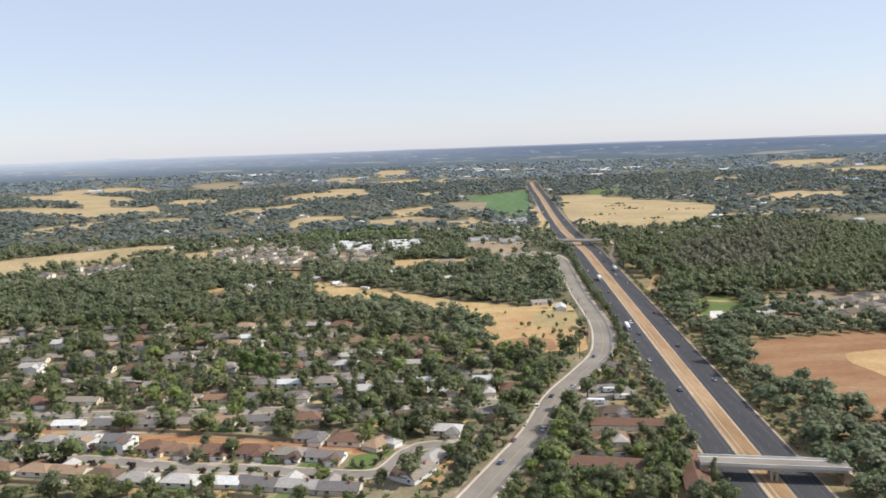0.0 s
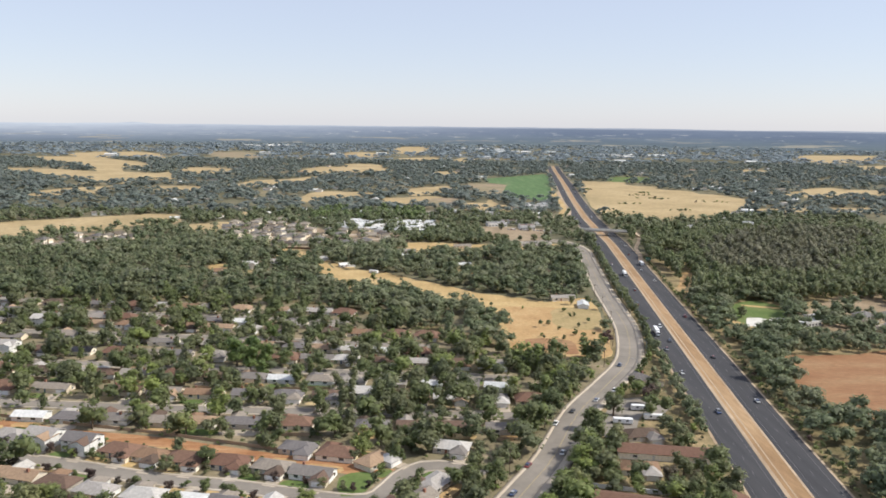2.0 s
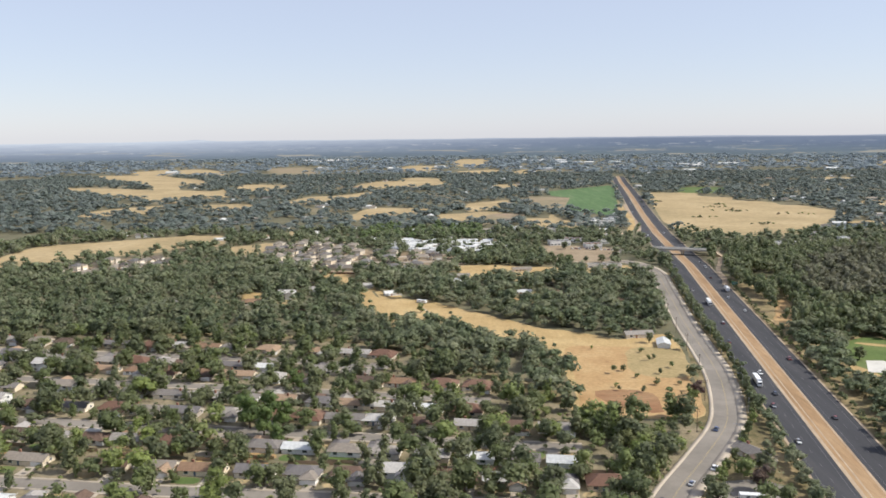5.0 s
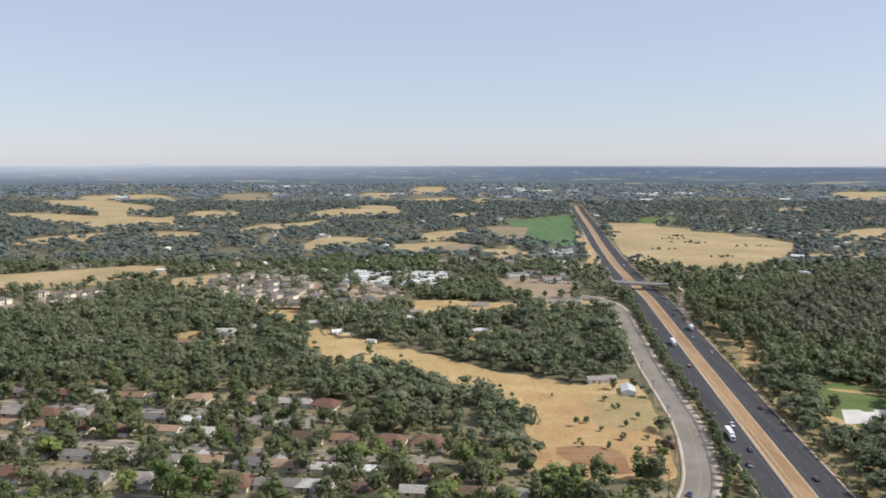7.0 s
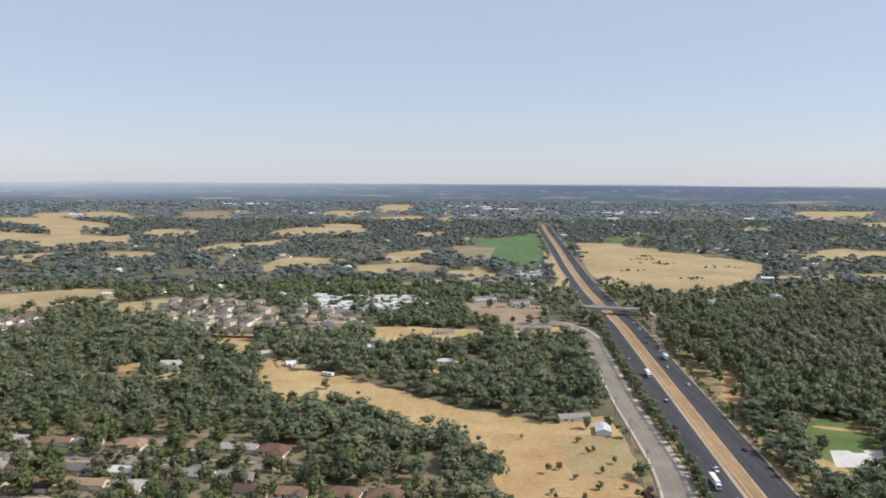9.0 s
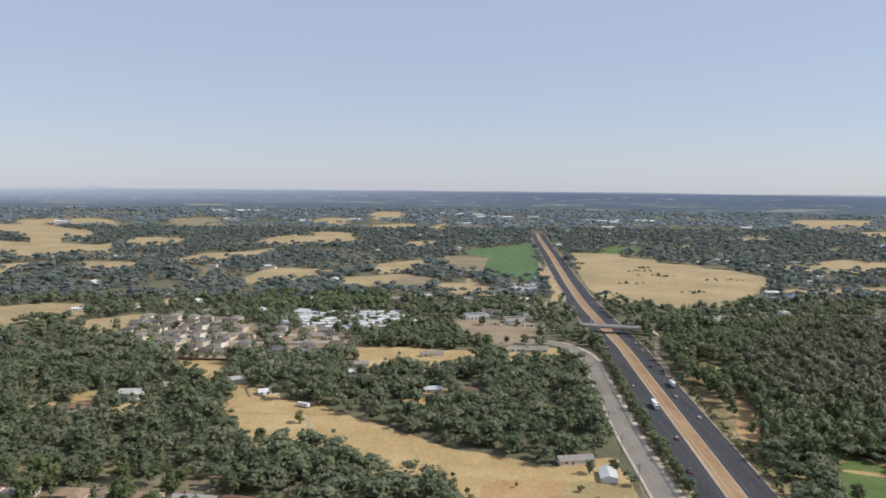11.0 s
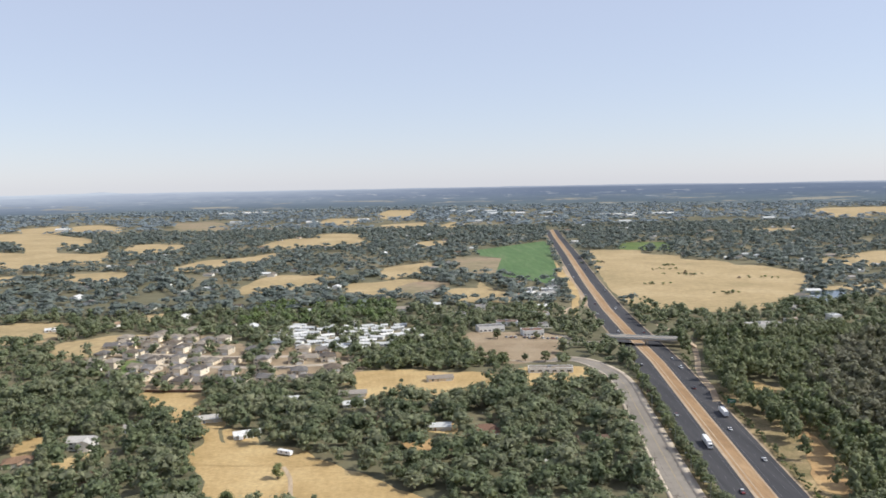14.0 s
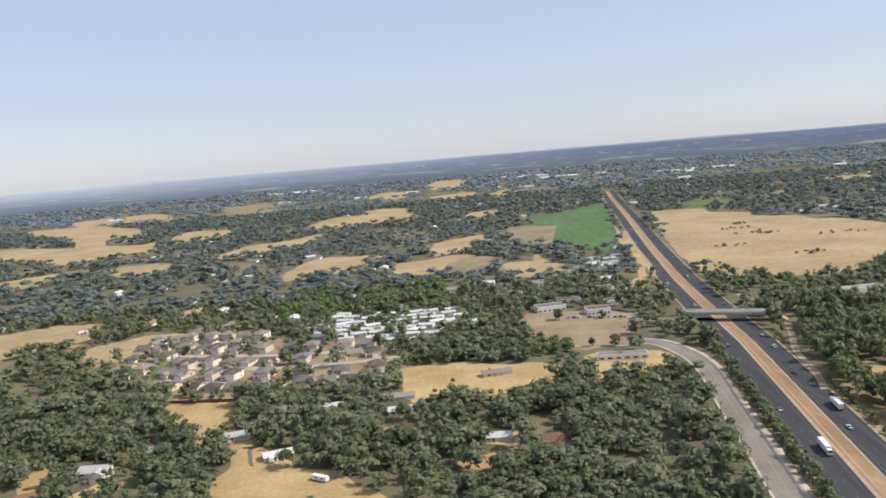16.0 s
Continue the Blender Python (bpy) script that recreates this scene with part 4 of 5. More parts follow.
for x, y, w, d, h, turn, mat, label in [
    (352, 905, 40, 14, 5.5, 8, ROOF, "long pale two-storey building among trees"), (400, 922, 28, 13, 5.5, 8, ROOF, "pale two-storey building among trees"), (438, 930, 10, 12, 8, 8, ROOF_WHITE, "tall white building among trees"),
    (318, 885, 20, 12, 4, 8, ROOF_TILE, "low pale building beside trees"), (122, 760, 34, 9, 3.5, -4, ROOF_TILE, "low flat-roofed building beside the road"),
    (150, 1000, 24, 14, 4.5, 8, ROOF, "grey-roofed shop building beside the freeway"), (180, 1136, 22, 10, 4, 8, ROOF_WHITE, "white-roofed shed beside the freeway"), (188, 1160, 24, 9, 4, 20, ROOF, "grey-roofed shop beside the freeway"), (196, 1190, 20, 10, 4, -10, ROOF_WHITE, "white-roofed shed beside the freeway"), (176, 1200, 14, 9, 4, 30, ROOF, "small grey shop beside the freeway"), (206, 1215, 18, 8, 4, 5, ROOF, "small grey shop beside the freeway"), (168, 1165, 16, 8, 4, 60, ROOF_WHITE, "small white shed beside the freeway"), (150, 940, 16, 9, 4, 10, ROOF, "small grey shop beside a parking lot"), (112, 955, 22, 11, 4.5, -6, ROOF_RED, "brown-roofed building beside a parking lot"),
    (130, 905, 20, 14, 5, 5, ROOF_RED, "brown-roofed shop beside a parking lot"), (92, 930, 26, 14, 5, 10, ROOF_TILE, "low shop beside a parking lot"), (60, 1010, 26, 12, 4.5, 5, ROOF_TILE, "low grey building among trees"), (98, 1060, 20, 10, 4.5, 5, ROOF, "low grey building among trees"),
    (261, 408, 18, 10, 3.5, 20, ROOF_WHITE, "low white park building beside a lawn"), (273, 420, 12, 9, 3.5, 20, ROOF_TILE, "low park building beside a lawn")]:
    block(x, y, w, d, h, turn, mat, label)


# far houses, sheds and white roofs
def far_shed(w, d, h, roof_mat, label):
    base = tagged(new("shed"), label, "shed", "far sheds and houses")
    part("wall", body(w, d, h, d * 0.16), WALL_WHITE, base)
    part("roof", gable(w, d, h, d * 0.16), roof_mat, base)
    return base


FAR_SPOTS = [(60, 1750, 1500), (75, 2300, 2300), (30, 3000, 3200), (110, 1230, 1250)]


def build_far_houses():
    kinds = [far_shed(18, 11, 3.2, ROOF_WHITE, "far white-roofed house among trees"), far_shed(22, 12, 3.5, ROOF_TILE, "far house among trees"), far_shed(44, 22, 6, ROOF_WHITE, "far white warehouse roof"), far_shed(16, 10, 3.2, ROOF, "far shingle-roofed house among trees")]
    used = set()
    for count, middle, width in FAR_SPOTS:
        for _ in range(count):
            y = middle + rng.uniform(-260, 330)
            x = 0.1 * y + rng.uniform(-width, width) * 0.5
            k = rng.choice([0, 0, 1, 3, 3]) if y < 2700 else rng.choice([2, 0, 0, 3, 1])
            if not free_of(x, y, 14):
                continue
            m = pose(x, y, 0, 0, 0, rng.choice([0, 90]) + rng.uniform(-15, 15))
            if k in used:
                copy_thing(kinds[k], m)
            else:
                kinds[k].matrix_basis = m
                used.add(k)
            HOMES.append((x, y, 12 if k != 2 else 34))
    for x0, x1, y in ((300, 640, 3560), (760, 1120, 3300), (-960, -700, 4150), (200, 420, 3900)):
        for j in range(6):
            x = x0 + (x1 - x0) * (j + rng.random()) / 6
            copy_thing(kinds[2], pose(x, y + rng.uniform(-60, 60), 0, 0, 0, rng.uniform(-12, 12)))
            HOMES.append((x, y, 34))


build_far_houses()


# ---- trees ----
nrng = np.random.default_rng(7)
ICO_V = np.array([(a, b * 1.618, 0) for a in (-1, 1) for b in (-1, 1)] + [(0, a, b * 1.618) for a in (-1, 1) for b in (-1, 1)] + [(b * 1.618, 0, a) for a in (-1, 1) for b in (-1, 1)]) / 1.902


def ico_faces():
    d = np.linalg.norm(ICO_V[:, None] - ICO_V[None], axis=2)
    near = (d > 0.1) & (d < 1.2)
    out = []
    for i in range(12):
        for j in range(i + 1, 12):
            for k in range(j + 1, 12):
                if near[i, j] and near[j, k] and near[i, k]:
                    n = np.cross(ICO_V[j] - ICO_V[i], ICO_V[k] - ICO_V[i])
                    out.append((i, j, k) if n @ ICO_V[i] > 0 else (i, k, j))
    return np.array(out)


ICO_F = ico_faces()


def crown(kind, lobes, sprays, spray):
    """A crown for a tree one metre high and about as wide as its kind: lumps of foliage with loose sprays of leaves round them."""
    v, f3, n = [], [], 0
    if kind == "oak":
        a, r = nrng.uniform(0, math.tau, lobes), 0.24 * np.sqrt(nrng.uniform(0.02, 1, lobes))
        c = np.c_[r * np.cos(a), r * np.sin(a), nrng.uniform(0.30, 0.80, lobes) - 0.08 * (r / 0.24) ** 2]
        size = nrng.uniform(0.17, 0.25, lobes) * (4 / max(lobes, 3)) ** 0.22
        flat = 0.9
    elif kind == "pine":
        z = np.linspace(0.25, 0.92, lobes)
        a, r = nrng.uniform(0, math.tau, lobes), 0.10 * (1 - z) + 0.03
        c = np.c_[r * np.cos(a), r * np.sin(a), z]
        size = (0.24 * (1.06 - z) + 0.045) * nrng.uniform(0.8, 1.2, lobes)
        flat = 1.0
    elif kind == "gum":
        z = np.linspace(0.50, 0.80, lobes)
        c = np.c_[nrng.normal(0, 0.035, lobes), nrng.normal(0, 0.035, lobes), z]
        size = nrng.uniform(0.15, 0.19, lobes)
        flat = 1.45
    else:
        z = np.linspace(0.16, 0.86, lobes)
        c = np.c_[nrng.normal(0, 0.012, lobes), nrng.normal(0, 0.012, lobes), z]
        size = 0.10 * np.sin(np.clip(z, 0.1, 0.95) * math.pi) ** 0.6
        flat = 1.5
    for p, s in zip(c, size * 0.78):       # dark cores of twigs and inner leaves
        v.append(p + ICO_V * s * (1, 1, flat) * nrng.uniform(0.66, 1.2, (12, 1)))
        f3.append(ICO_F + n)
        n += 12
    pick = nrng.integers(0, lobes, sprays)
    out = nrng.normal(0, 1, (sprays, 3))
    out[:, 2] = np.abs(out[:, 2]) * 0.95 - 0.35
    out /= np.linalg.norm(out, axis=1)[:, None]
    at = c[pick] + out * size[pick, None] * (1, 1, flat) * nrng.uniform(0.72, 1.28, (sprays, 1))
    up = out * 0.8 + nrng.normal(0, 0.40, (sprays, 3)) + (0, 0, 0.55)
    up /= np.linalg.norm(up, axis=1)[:, None]
    side = np.cross(up, nrng.normal(0, 1, (sprays, 3)))
    side /= np.linalg.norm(side, axis=1)[:, None]
    fore = np.cross(up, side)
    s = spray * nrng.uniform(0.6, 1.3, (sprays, 1))
    tip = np.stack([at - side * s - fore * s * 0.6, at + side * s - fore * s * 0.6, at + side * s * nrng.uniform(-0.5, 0.5, (sprays, 1)) + fore * s * 1.1], 1)
    v.append(tip.reshape(-1, 3))
    f3.append(n + np.arange(3 * sprays).reshape(-1, 3))
    return np.concatenate(v), np.concatenate(f3)


def trunk(kind, limbs=4):
    s = Solid().rod((0, 0, -0.02), (0.01, 0, 0.36), 0.035, 0.024, 7)
    if kind == "oak":
        for k in range(limbs):
            a = k * math.tau / limbs + 0.4
            s.rod((0.01, 0, 0.30), (0.16 * math.cos(a), 0.16 * math.sin(a), 0.60), 0.02, 0.007, 5)
    else:
        s.rod((0.01, 0, 0.34), (0, 0, 0.86), 0.024, 0.006, 5)
    return s


def sparse_in_estates(x, y):
    """Few young trees stand in the new estates."""
    bad = np.zeros(len(x), bool)
    for outline, share in zip(ESTATES, (0.38, 0.1, -0.45)):
        bad |= inside(x, y, outline) & (np.sin(x * 12.9 + y * 78.2) < share)
    return bad


def blocked(x, y, gap):
    """Places where no tree stands: roads, fields, water and houses."""
    bad = np.zeros(len(x), bool)
    for line, r in CLEAR_LINES:
        bad |= from_line(x, y, line) < r + gap
    for f in FIELDS:
        bad |= inside(x, y, f)
    bad |= sparse_in_estates(x, y)
    for hx, hy, r in HOMES:
        bad |= (x - hx) ** 2 + (y - hy) ** 2 < (r * 0.86 + gap * 0.5) ** 2
    return bad


def scatter(x0, x1, y0, y1, per, gap, where=None):
    """Random places at one to `per` square metres, clear of roads, fields and houses."""
    n = int((x1 - x0) * (y1 - y0) / per)
    x, y = nrng.uniform(x0, x1, n), nrng.uniform(y0, y1, n)
    if where is not None:
        keep = where(x, y)
        x, y = x[keep], y[keep]
    keep = ~blocked(x, y, gap)
    return x[keep], y[keep]


def wood(name, label, x, y, height, kinds, material, kind_of=None, lean=1.0, category="trees", spread=0.24):
    """Many trees as one mesh: each takes a turn, a size and a tone of its own."""
    pick = nrng.integers(0, len(kinds), len(x)) if kind_of is None else kind_of
    h = height * nrng.lognormal(0, spread, len(x)).clip(0.55, 1.6)
    turn = nrng.uniform(0, math.tau, len(x))
    grove = 0.5 + 0.22 * (np.sin(x / 31 + 0.9 * np.sin(y / 47)) + np.sin(y / 38 + 1.1 * np.sin(x / 53)))     # neighbours are often of one kind
    tone = (0.6 * nrng.random(len(x)) + 0.4 * grove).clip(0, 0.999)
    wide = nrng.uniform(0.85, 1.25, len(x)) * lean
    vs, t3, tints, n = [], [], [], 0
    for k, (v, f3) in enumerate(kinds):
        i = np.nonzero(pick == k)[0]
        if not len(i):
            continue
        c, s = np.cos(turn[i])[:, None], np.sin(turn[i])[:, None]
        vx = (v[:, 0] * c - v[:, 1] * s) * (h[i] * wide[i])[:, None] + x[i][:, None]
        vy = (v[:, 0] * s + v[:, 1] * c) * (h[i] * wide[i])[:, None] + y[i][:, None]
        vs.append(np.stack([vx, vy, v[:, 2] * h[i][:, None]], -1).reshape(-1, 3))
        base = n + (np.arange(len(i)) * len(v))[:, None, None]
        t3.append((f3[None] + base).reshape(-1, 3))
        tints.append(np.repeat(tone[i], len(v)))
        n += len(i) * len(v)
    me = mesh_of(name, np.concatenate(vs), np.concatenate(t3), material, True, np.concatenate(tints))
    return tagged(new(name, me), label, category, kind="stuff")


def dense(x, y, size, cut):
    """Where a soft pattern of that size lies over a level: groves and gaps."""
    a = np.sin(x / size + 1.3) * np.sin(y / (size * 0.8) + 0.4) + 0.6 * np.sin((x + 0.7 * y) / (size * 0.45)) + 0.5 * np.sin((y - 0.5 * x) / (size * 0.37) + 2.0)
    return a > cut


def clumped(x, y, size, cut):
    """Where groves stand: uneven clumps, drawn out along x as tree belts are."""
    level = [noise.noise((a / size, b / (size * 0.7), 0.3)) + 0.6 * noise.noise((a / (size * 0.36), b / (size * 0.25), 4.1)) for a, b in zip(x, y)]
    return np.array(level) > cut


def beside_frontage(y, off):
    pts = min(range(len(FRONTAGE) - 1), key=lambda i: abs(FRONTAGE[i][1] - y))
    (x0, y0), (x1, y1) = FRONTAGE[pts], FRONTAGE[pts + 1]
    d = math.hypot(x1 - x0, y1 - y0)
    return x0 + (y1 - y0) / d * off, y0 - (x1 - x0) / d * off, math.degrees(math.atan2(y1 - y0, x1 - x0)) - 90


NEAR_OAK = [crown("oak", 15, 780, 0.031) for _ in range(6)]
NEAR_PINE = [crown("pine", 7, 420, 0.034) for _ in range(2)]
NEAR_CYPRESS = [crown("cypress", 7, 110, 0.026)]
MID_OAK = [crown("oak", 5, 200, 0.051) for _ in range(8)]
MID_PINE = [crown("pine", 5, 170, 0.046) for _ in range(5)]
LOW_OAK = [crown("oak", 4, 112, 0.064) for _ in range(8)]
LOW_PINE = [crown("pine", 3, 105, 0.056) for _ in range(5)]
VALLEY_OAK = [crown("oak", 3, 58, 0.085) for _ in range(8)]
SHRUB = [crown("oak", 1, 24, 0.125) for _ in range(6)]
FAR_OAK = [crown("oak", 1, 18, 0.150) for _ in range(10)]
FARTHEST_OAK = [crown("oak", 1, 4, 0.2) for _ in range(10)]
GUM = [crown("gum", 2, 46, 0.066) for _ in range(8)]


def tree_makers():
    """Finished trees of several kinds, to be copied."""
    made = []
    for crowns, kind, mat, label, category in ((NEAR_OAK, "oak", LEAVES, "broad leafy green tree in a garden", "tree"), (NEAR_PINE, "pine", PINE_LEAVES, "tall grey-green conifer in a garden", "tree"), (NEAR_CYPRESS, "cypress", LEAVES, "narrow dark cypress in a garden", "tree")):
        stem = trunk(kind).mesh("trunk", BARK)
        for v, f3 in crowns:
            base = tagged(new("tree"), label, category, "garden trees")
            part("trunk", stem, BARK, base)
            part("crown", mesh_of("crown", v, f3, mat, True, np.zeros(len(v))), mat, base)
            made.append(base)
    return made


def in_old_town(x, y):
    return inside(x, y, [(-420, 100), (120, 100), (118, 330), (60, 330), (20, 362), (-22, 410), (-100, 466), (-250, 480), (-420, 480)])


def kerb_places():
    """Places of small trees behind the kerbs of the nearest street, with their heights."""
    out = []
    for side in (-7.2, 7.2):
        for n, (px_, py_, _) in enumerate(along(STREET_A, 6.8, side, 4.0)):
            if -230 < px_ < -20 and all(math.hypot(px_ - hx, py_ - hy) > 6.5 for hx, hy, r in HOMES):
                out.append((px_, py_, 4.5 + 1.1 * math.sin(n * 2.4)))
    return out


def build_trees():
    made, used = tree_makers(), set()
    x, y = scatter(-230, 110, 98, 330, 74, 0.6, in_old_town)
    thin = (y < 208 - 0.28 * (x + 60)) & (x < 0) & (nrng.random(len(x)) < 0.4)
    x, y = x[~thin], y[~thin]
    order = np.argsort(y + 0.12 * np.abs(x + 40))
    near, rest = order[:194], order[194:]
    for i in near:
        k = int(nrng.choice(len(made), p=[0.145] * 6 + [0.045] * 2 + [0.04]))
        h = float(np.clip(nrng.lognormal(math.log(7.0 if y[i] < 225 and x[i] < 10 else 9.0), 0.32), 4.0, 17.0))
        m = pose(x[i], y[i], 0, 0, 0, float(nrng.uniform(0, 360)))
        s = Matrix.Diagonal((h * float(nrng.uniform(0.9, 1.2)), h * float(nrng.uniform(0.9, 1.2)), h, 1))
        if k in used:
            copy_thing(made[k], m).matrix_basis = m @ s
        else:
            made[k].matrix_basis = m @ s
            used.add(k)
    spots = []
    for n, yy in enumerate(range(268, 720, 9)):
        sx_, sy_, _ = beside_frontage(yy, 11.4)
        spots.append((sx_, sy_ + float(nrng.uniform(-1.5, 1.5)), float(nrng.uniform(6.8, 8.8)), "leafy street tree beside a grey road", "street trees"))
    for sx_, sy_, hh in [(95, 889, 12), (90, 797, 10), (124, 793, 11), (141, 791, 9), (131, 884, 9), (108, 796, 8), (-52, 556, 9), (-70, 520, 10), (106, 468, 9), (119, 470, 8), (92, 380, 5), (98, 400, 4.5), (78, 405, 5), (104, 352, 9), (109, 362, 10), (100, 342, 8), (224, 430, 10), (215, 436, 9), (212, 446, 11)]:
        spots.append((sx_, sy_, hh, "broad dark oak standing alone in dry grass", "single oaks"))
    big = [(-138, 143, 11), (-121, 141, 12), (-99, 143, 10), (-154, 147, 11), (-57, 213, 10), (-73, 207, 9), (-33, 183, 10), (-159, 221, 17), (-106, 236, 16), (-115, 214, 13), (-134, 218, 9), (-223, 272, 13), (-204, 272, 16), (-187, 291, 17), (-196, 284, 15), (-238, 316, 13), (-129, 335, 16), (-88, 191, 8), (-78, 233, 15), (-168, 316, 11), (-152, 312, 11), (-60, 245, 13), (-35, 195, 14), (-11, 245, 17), (1, 282, 16), (31, 212, 17), (53, 239, 16), (12, 171, 14), (82, 236, 13), (67, 218, 13), (103, 249, 13), (60, 184, 14), (76, 202, 11), (23, 245, 14), (-21, 238, 14), (-49, 214, 13)]
    for sx_, sy_, hh in big:
        while any(math.hypot(sx_ - hx, sy_ - hy) < 7.5 for hx, hy, r in HOMES) or from_line(np.array([sx_]), np.array([sy_]), RED_STRIP)[0] < 7:
            sx_, sy_ = sx_ + 2.0, sy_ + 1.2
        spots.append((sx_, sy_, hh, "tall broad dark tree among gardens", "tall garden trees"))
    for sx_, sy_, hh, label, group in spots:
        k = int(nrng.integers(0, 6))
        m = pose(sx_, sy_, 0, 0, 0, float(nrng.uniform(0, 360)))
        ob = copy_thing(made[k], m)
        ob.matrix_basis = m @ Matrix.Diagonal((hh * 0.75, hh * 0.75, hh, 1) if group == "street trees" else (hh * 1.05, hh * 1.05, hh, 1))
        tagged(ob, label, group=group)
    kerb = list(enumerate(kerb_places()))
    for group, mat, label, places in (("plum street trees", PLUM_LEAVES, "small round purple plum tree beside a street", [p for n, p in kerb if n % 5 in (1, 3)]),
                                      ("green street trees", LEAVES, "small round green tree beside a street", [p for n, p in kerb if n % 5 in (0, 4)]),
                                      ("poplars", POPLAR_LEAVES, "tall bright green poplar between houses", [(-105, 301, 19), (-115, 312, 20), (-109, 322, 18), (-99, 312, 17), (-109, 373, 13), (-103, 366, 12), (-96, 292, 12)])):
        first = None
        for px_, py_, hh in places:
            m = pose(px_, py_, 0, 0, 0, float(nrng.uniform(0, 360)))
            wide = hh * (0.8 if hh > 10 else 1.1)
            if first is None:
                first = tagged(new("tree"), label, "tree", group)
                v, f3 = NEAR_OAK[2]
                part("trunk", trunk("oak").mesh("trunk", BARK), BARK, first)
                part("crown", mesh_of("crown", v, f3, mat, True, np.zeros(len(v))), mat, first)
                ob = first
            else:
                ob = copy_thing(first, m)
            ob.matrix_basis = m @ Matrix.Diagonal((wide, wide, hh, 1))
    for k, ob in enumerate(made):
        if k not in used:
            ob.matrix_basis = pose(-300 - 14 * k, 150, 0) @ Matrix.Diagonal((8, 8, 8, 1))
    far_x, far_y = scatter(-430, 110, 240, 485, 72, 0.6, lambda a, b: in_old_town(a, b) & ~((a > -230) & (b < 330)))
    gap_x, gap_y = scatter(-30, 75, 140, 330, 130, 0.6, in_old_town)
    far_x, far_y = np.r_[far_x, gap_x], np.r_[far_y, gap_y]
    wood("garden_trees", "leafy trees crowding gardens between houses", np.r_[x[rest], far_x], np.r_[y[rest], far_y], 10.0, MID_OAK + MID_PINE[:2], LEAVES, spread=0.34)
    bx, by = scatter(-300, 118, 115, 480, 44, -1.5, in_old_town)
    wood("garden_shrubs", "low green shrubs and hedges in gardens", bx, by, 2.9, SHRUB, LEAVES, lean=1.2, category="shrubs")

    # the oak wood behind the gardens and the grove round the clearings
    def left_wood(a, b):
        return (b > 330) & (a < freeway_x(b) - 26) & ~in_old_town(a, b) & dense(a, b, 12, -1.3)
    x, y = scatter(-480, 170, 320, 720, 46, 0.0, left_wood)
    pine = nrng.random(len(x)) < np.where((x < -60) & (y < 640), 0.68, 0.15)
    wood("oak_wood", "dense dark oak wood with grey-green pines", x, y, 11.0, LOW_OAK[:4] + LOW_PINE, OAK_LEAVES, np.where(pine, 4 + nrng.integers(0, 5, len(x)), nrng.integers(0, 4, len(x))), lean=1.04, spread=0.30)

    # gum and pine wood beyond the freeway
    def right_wood(a, b):
        return a > freeway_x(b) + 27
    x, y = scatter(120, 620, 480, 860, 25, 1.0, lambda a, b: right_wood(a, b) & ((a > freeway_x(b) + 34) | (b > 635)))
    grey = inside(x + nrng.normal(0, 8, len(x)), y + nrng.normal(0, 8, len(x)), [(323, 737), (374, 808), (488, 845), (540, 814), (347, 556), (303, 559), (255, 578)])
    wood("gum_wood", "dense tall green wood beside the freeway", x[~grey], y[~grey], 13.0, GUM, PINE_LEAVES, lean=1.02, spread=0.15)
    wood("grey_gum_wood", "dense tall grey-brown gum trees behind a green wood", x[grey], y[grey], 15.0, GUM, GUM_LEAVES, lean=0.98, spread=0.17)
    x, y = scatter(130, 480, 100, 500, 36, 0.0, lambda a, b: right_wood(a, b) & (dense(a, b, 40, 0.0) | (a < freeway_x(b) + 62)))
    wood("roadside_trees", "leafy trees and bushes beside the freeway", x, y, 8.6, LOW_OAK, OAK_LEAVES, lean=1.12, spread=0.3)

    x, y = scatter(206, 370, 338, 385, 34, 0.0)
    wood("belt_of_trees", "dark tree belt behind a ploughed field", x, y, 8.5, LOW_OAK, OAK_LEAVES)
    x, y = scatter(44, 130, 108, 215, 46, 0.0, lambda a, b: a < freeway_x(b) - 25)
    wood("bridge_trees", "leafy trees beside a road bridge", x, y, 8.6, MID_OAK, LEAVES)

    # the hedge between the roads
    t = np.arange(120, 800, 2.6)
    t = t + nrng.uniform(-1.2, 1.2, len(t))
    x = freeway_x(t) - 22.6 + nrng.uniform(-2.4, 1.4, len(t))
    keep = (from_line(x, t, FRONTAGE) > 10.5) & (t > 215)
    wood("roadside_hedge", "leafy hedge between freeway and road", x[keep], t[keep], 5.8, MID_OAK[:4] + LOW_OAK[:3], OAK_LEAVES, category="hedge")
    t = np.arange(150, 800, 3.0)
    x = freeway_x(t) + 23.0 + nrng.uniform(-1.0, 2.6, len(t))
    keep = ~blocked(x, t, -1.5)
    wood("verge_bushes", "green bushes along the freeway verge", x[keep], t[keep], 3.2, LOW_OAK, LEAVES, category="bushes")

    # middle distance
    x, y = scatter(-620, 640, 700, 1060, 84, 0.5, lambda a, b: ~((a > freeway_x(b)) & (b < 860)) & dense(a, b, 30, -1.0))
    gx, gy = scatter(-165, -5, 975, 1115, 70, 0.0)
    wood("poplar_belt", "bright green trees behind mobile homes", gx, gy, 9.5, VALLEY_OAK, YOUNG_LEAVES)
    yx, yy = scatter(-30, 98, 745, 892, 30, 0.0, lambda a, b: inside(a, b, [(-29, 781), (0, 870), (42, 891), (93, 876), (98, 800), (90, 770), (30, 780)]))
    wood("young_wood", "dense young green wood beside a dry clearing", yx, yy, 8.0, VALLEY_OAK, PINE_LEAVES, lean=1.1, spread=0.14)
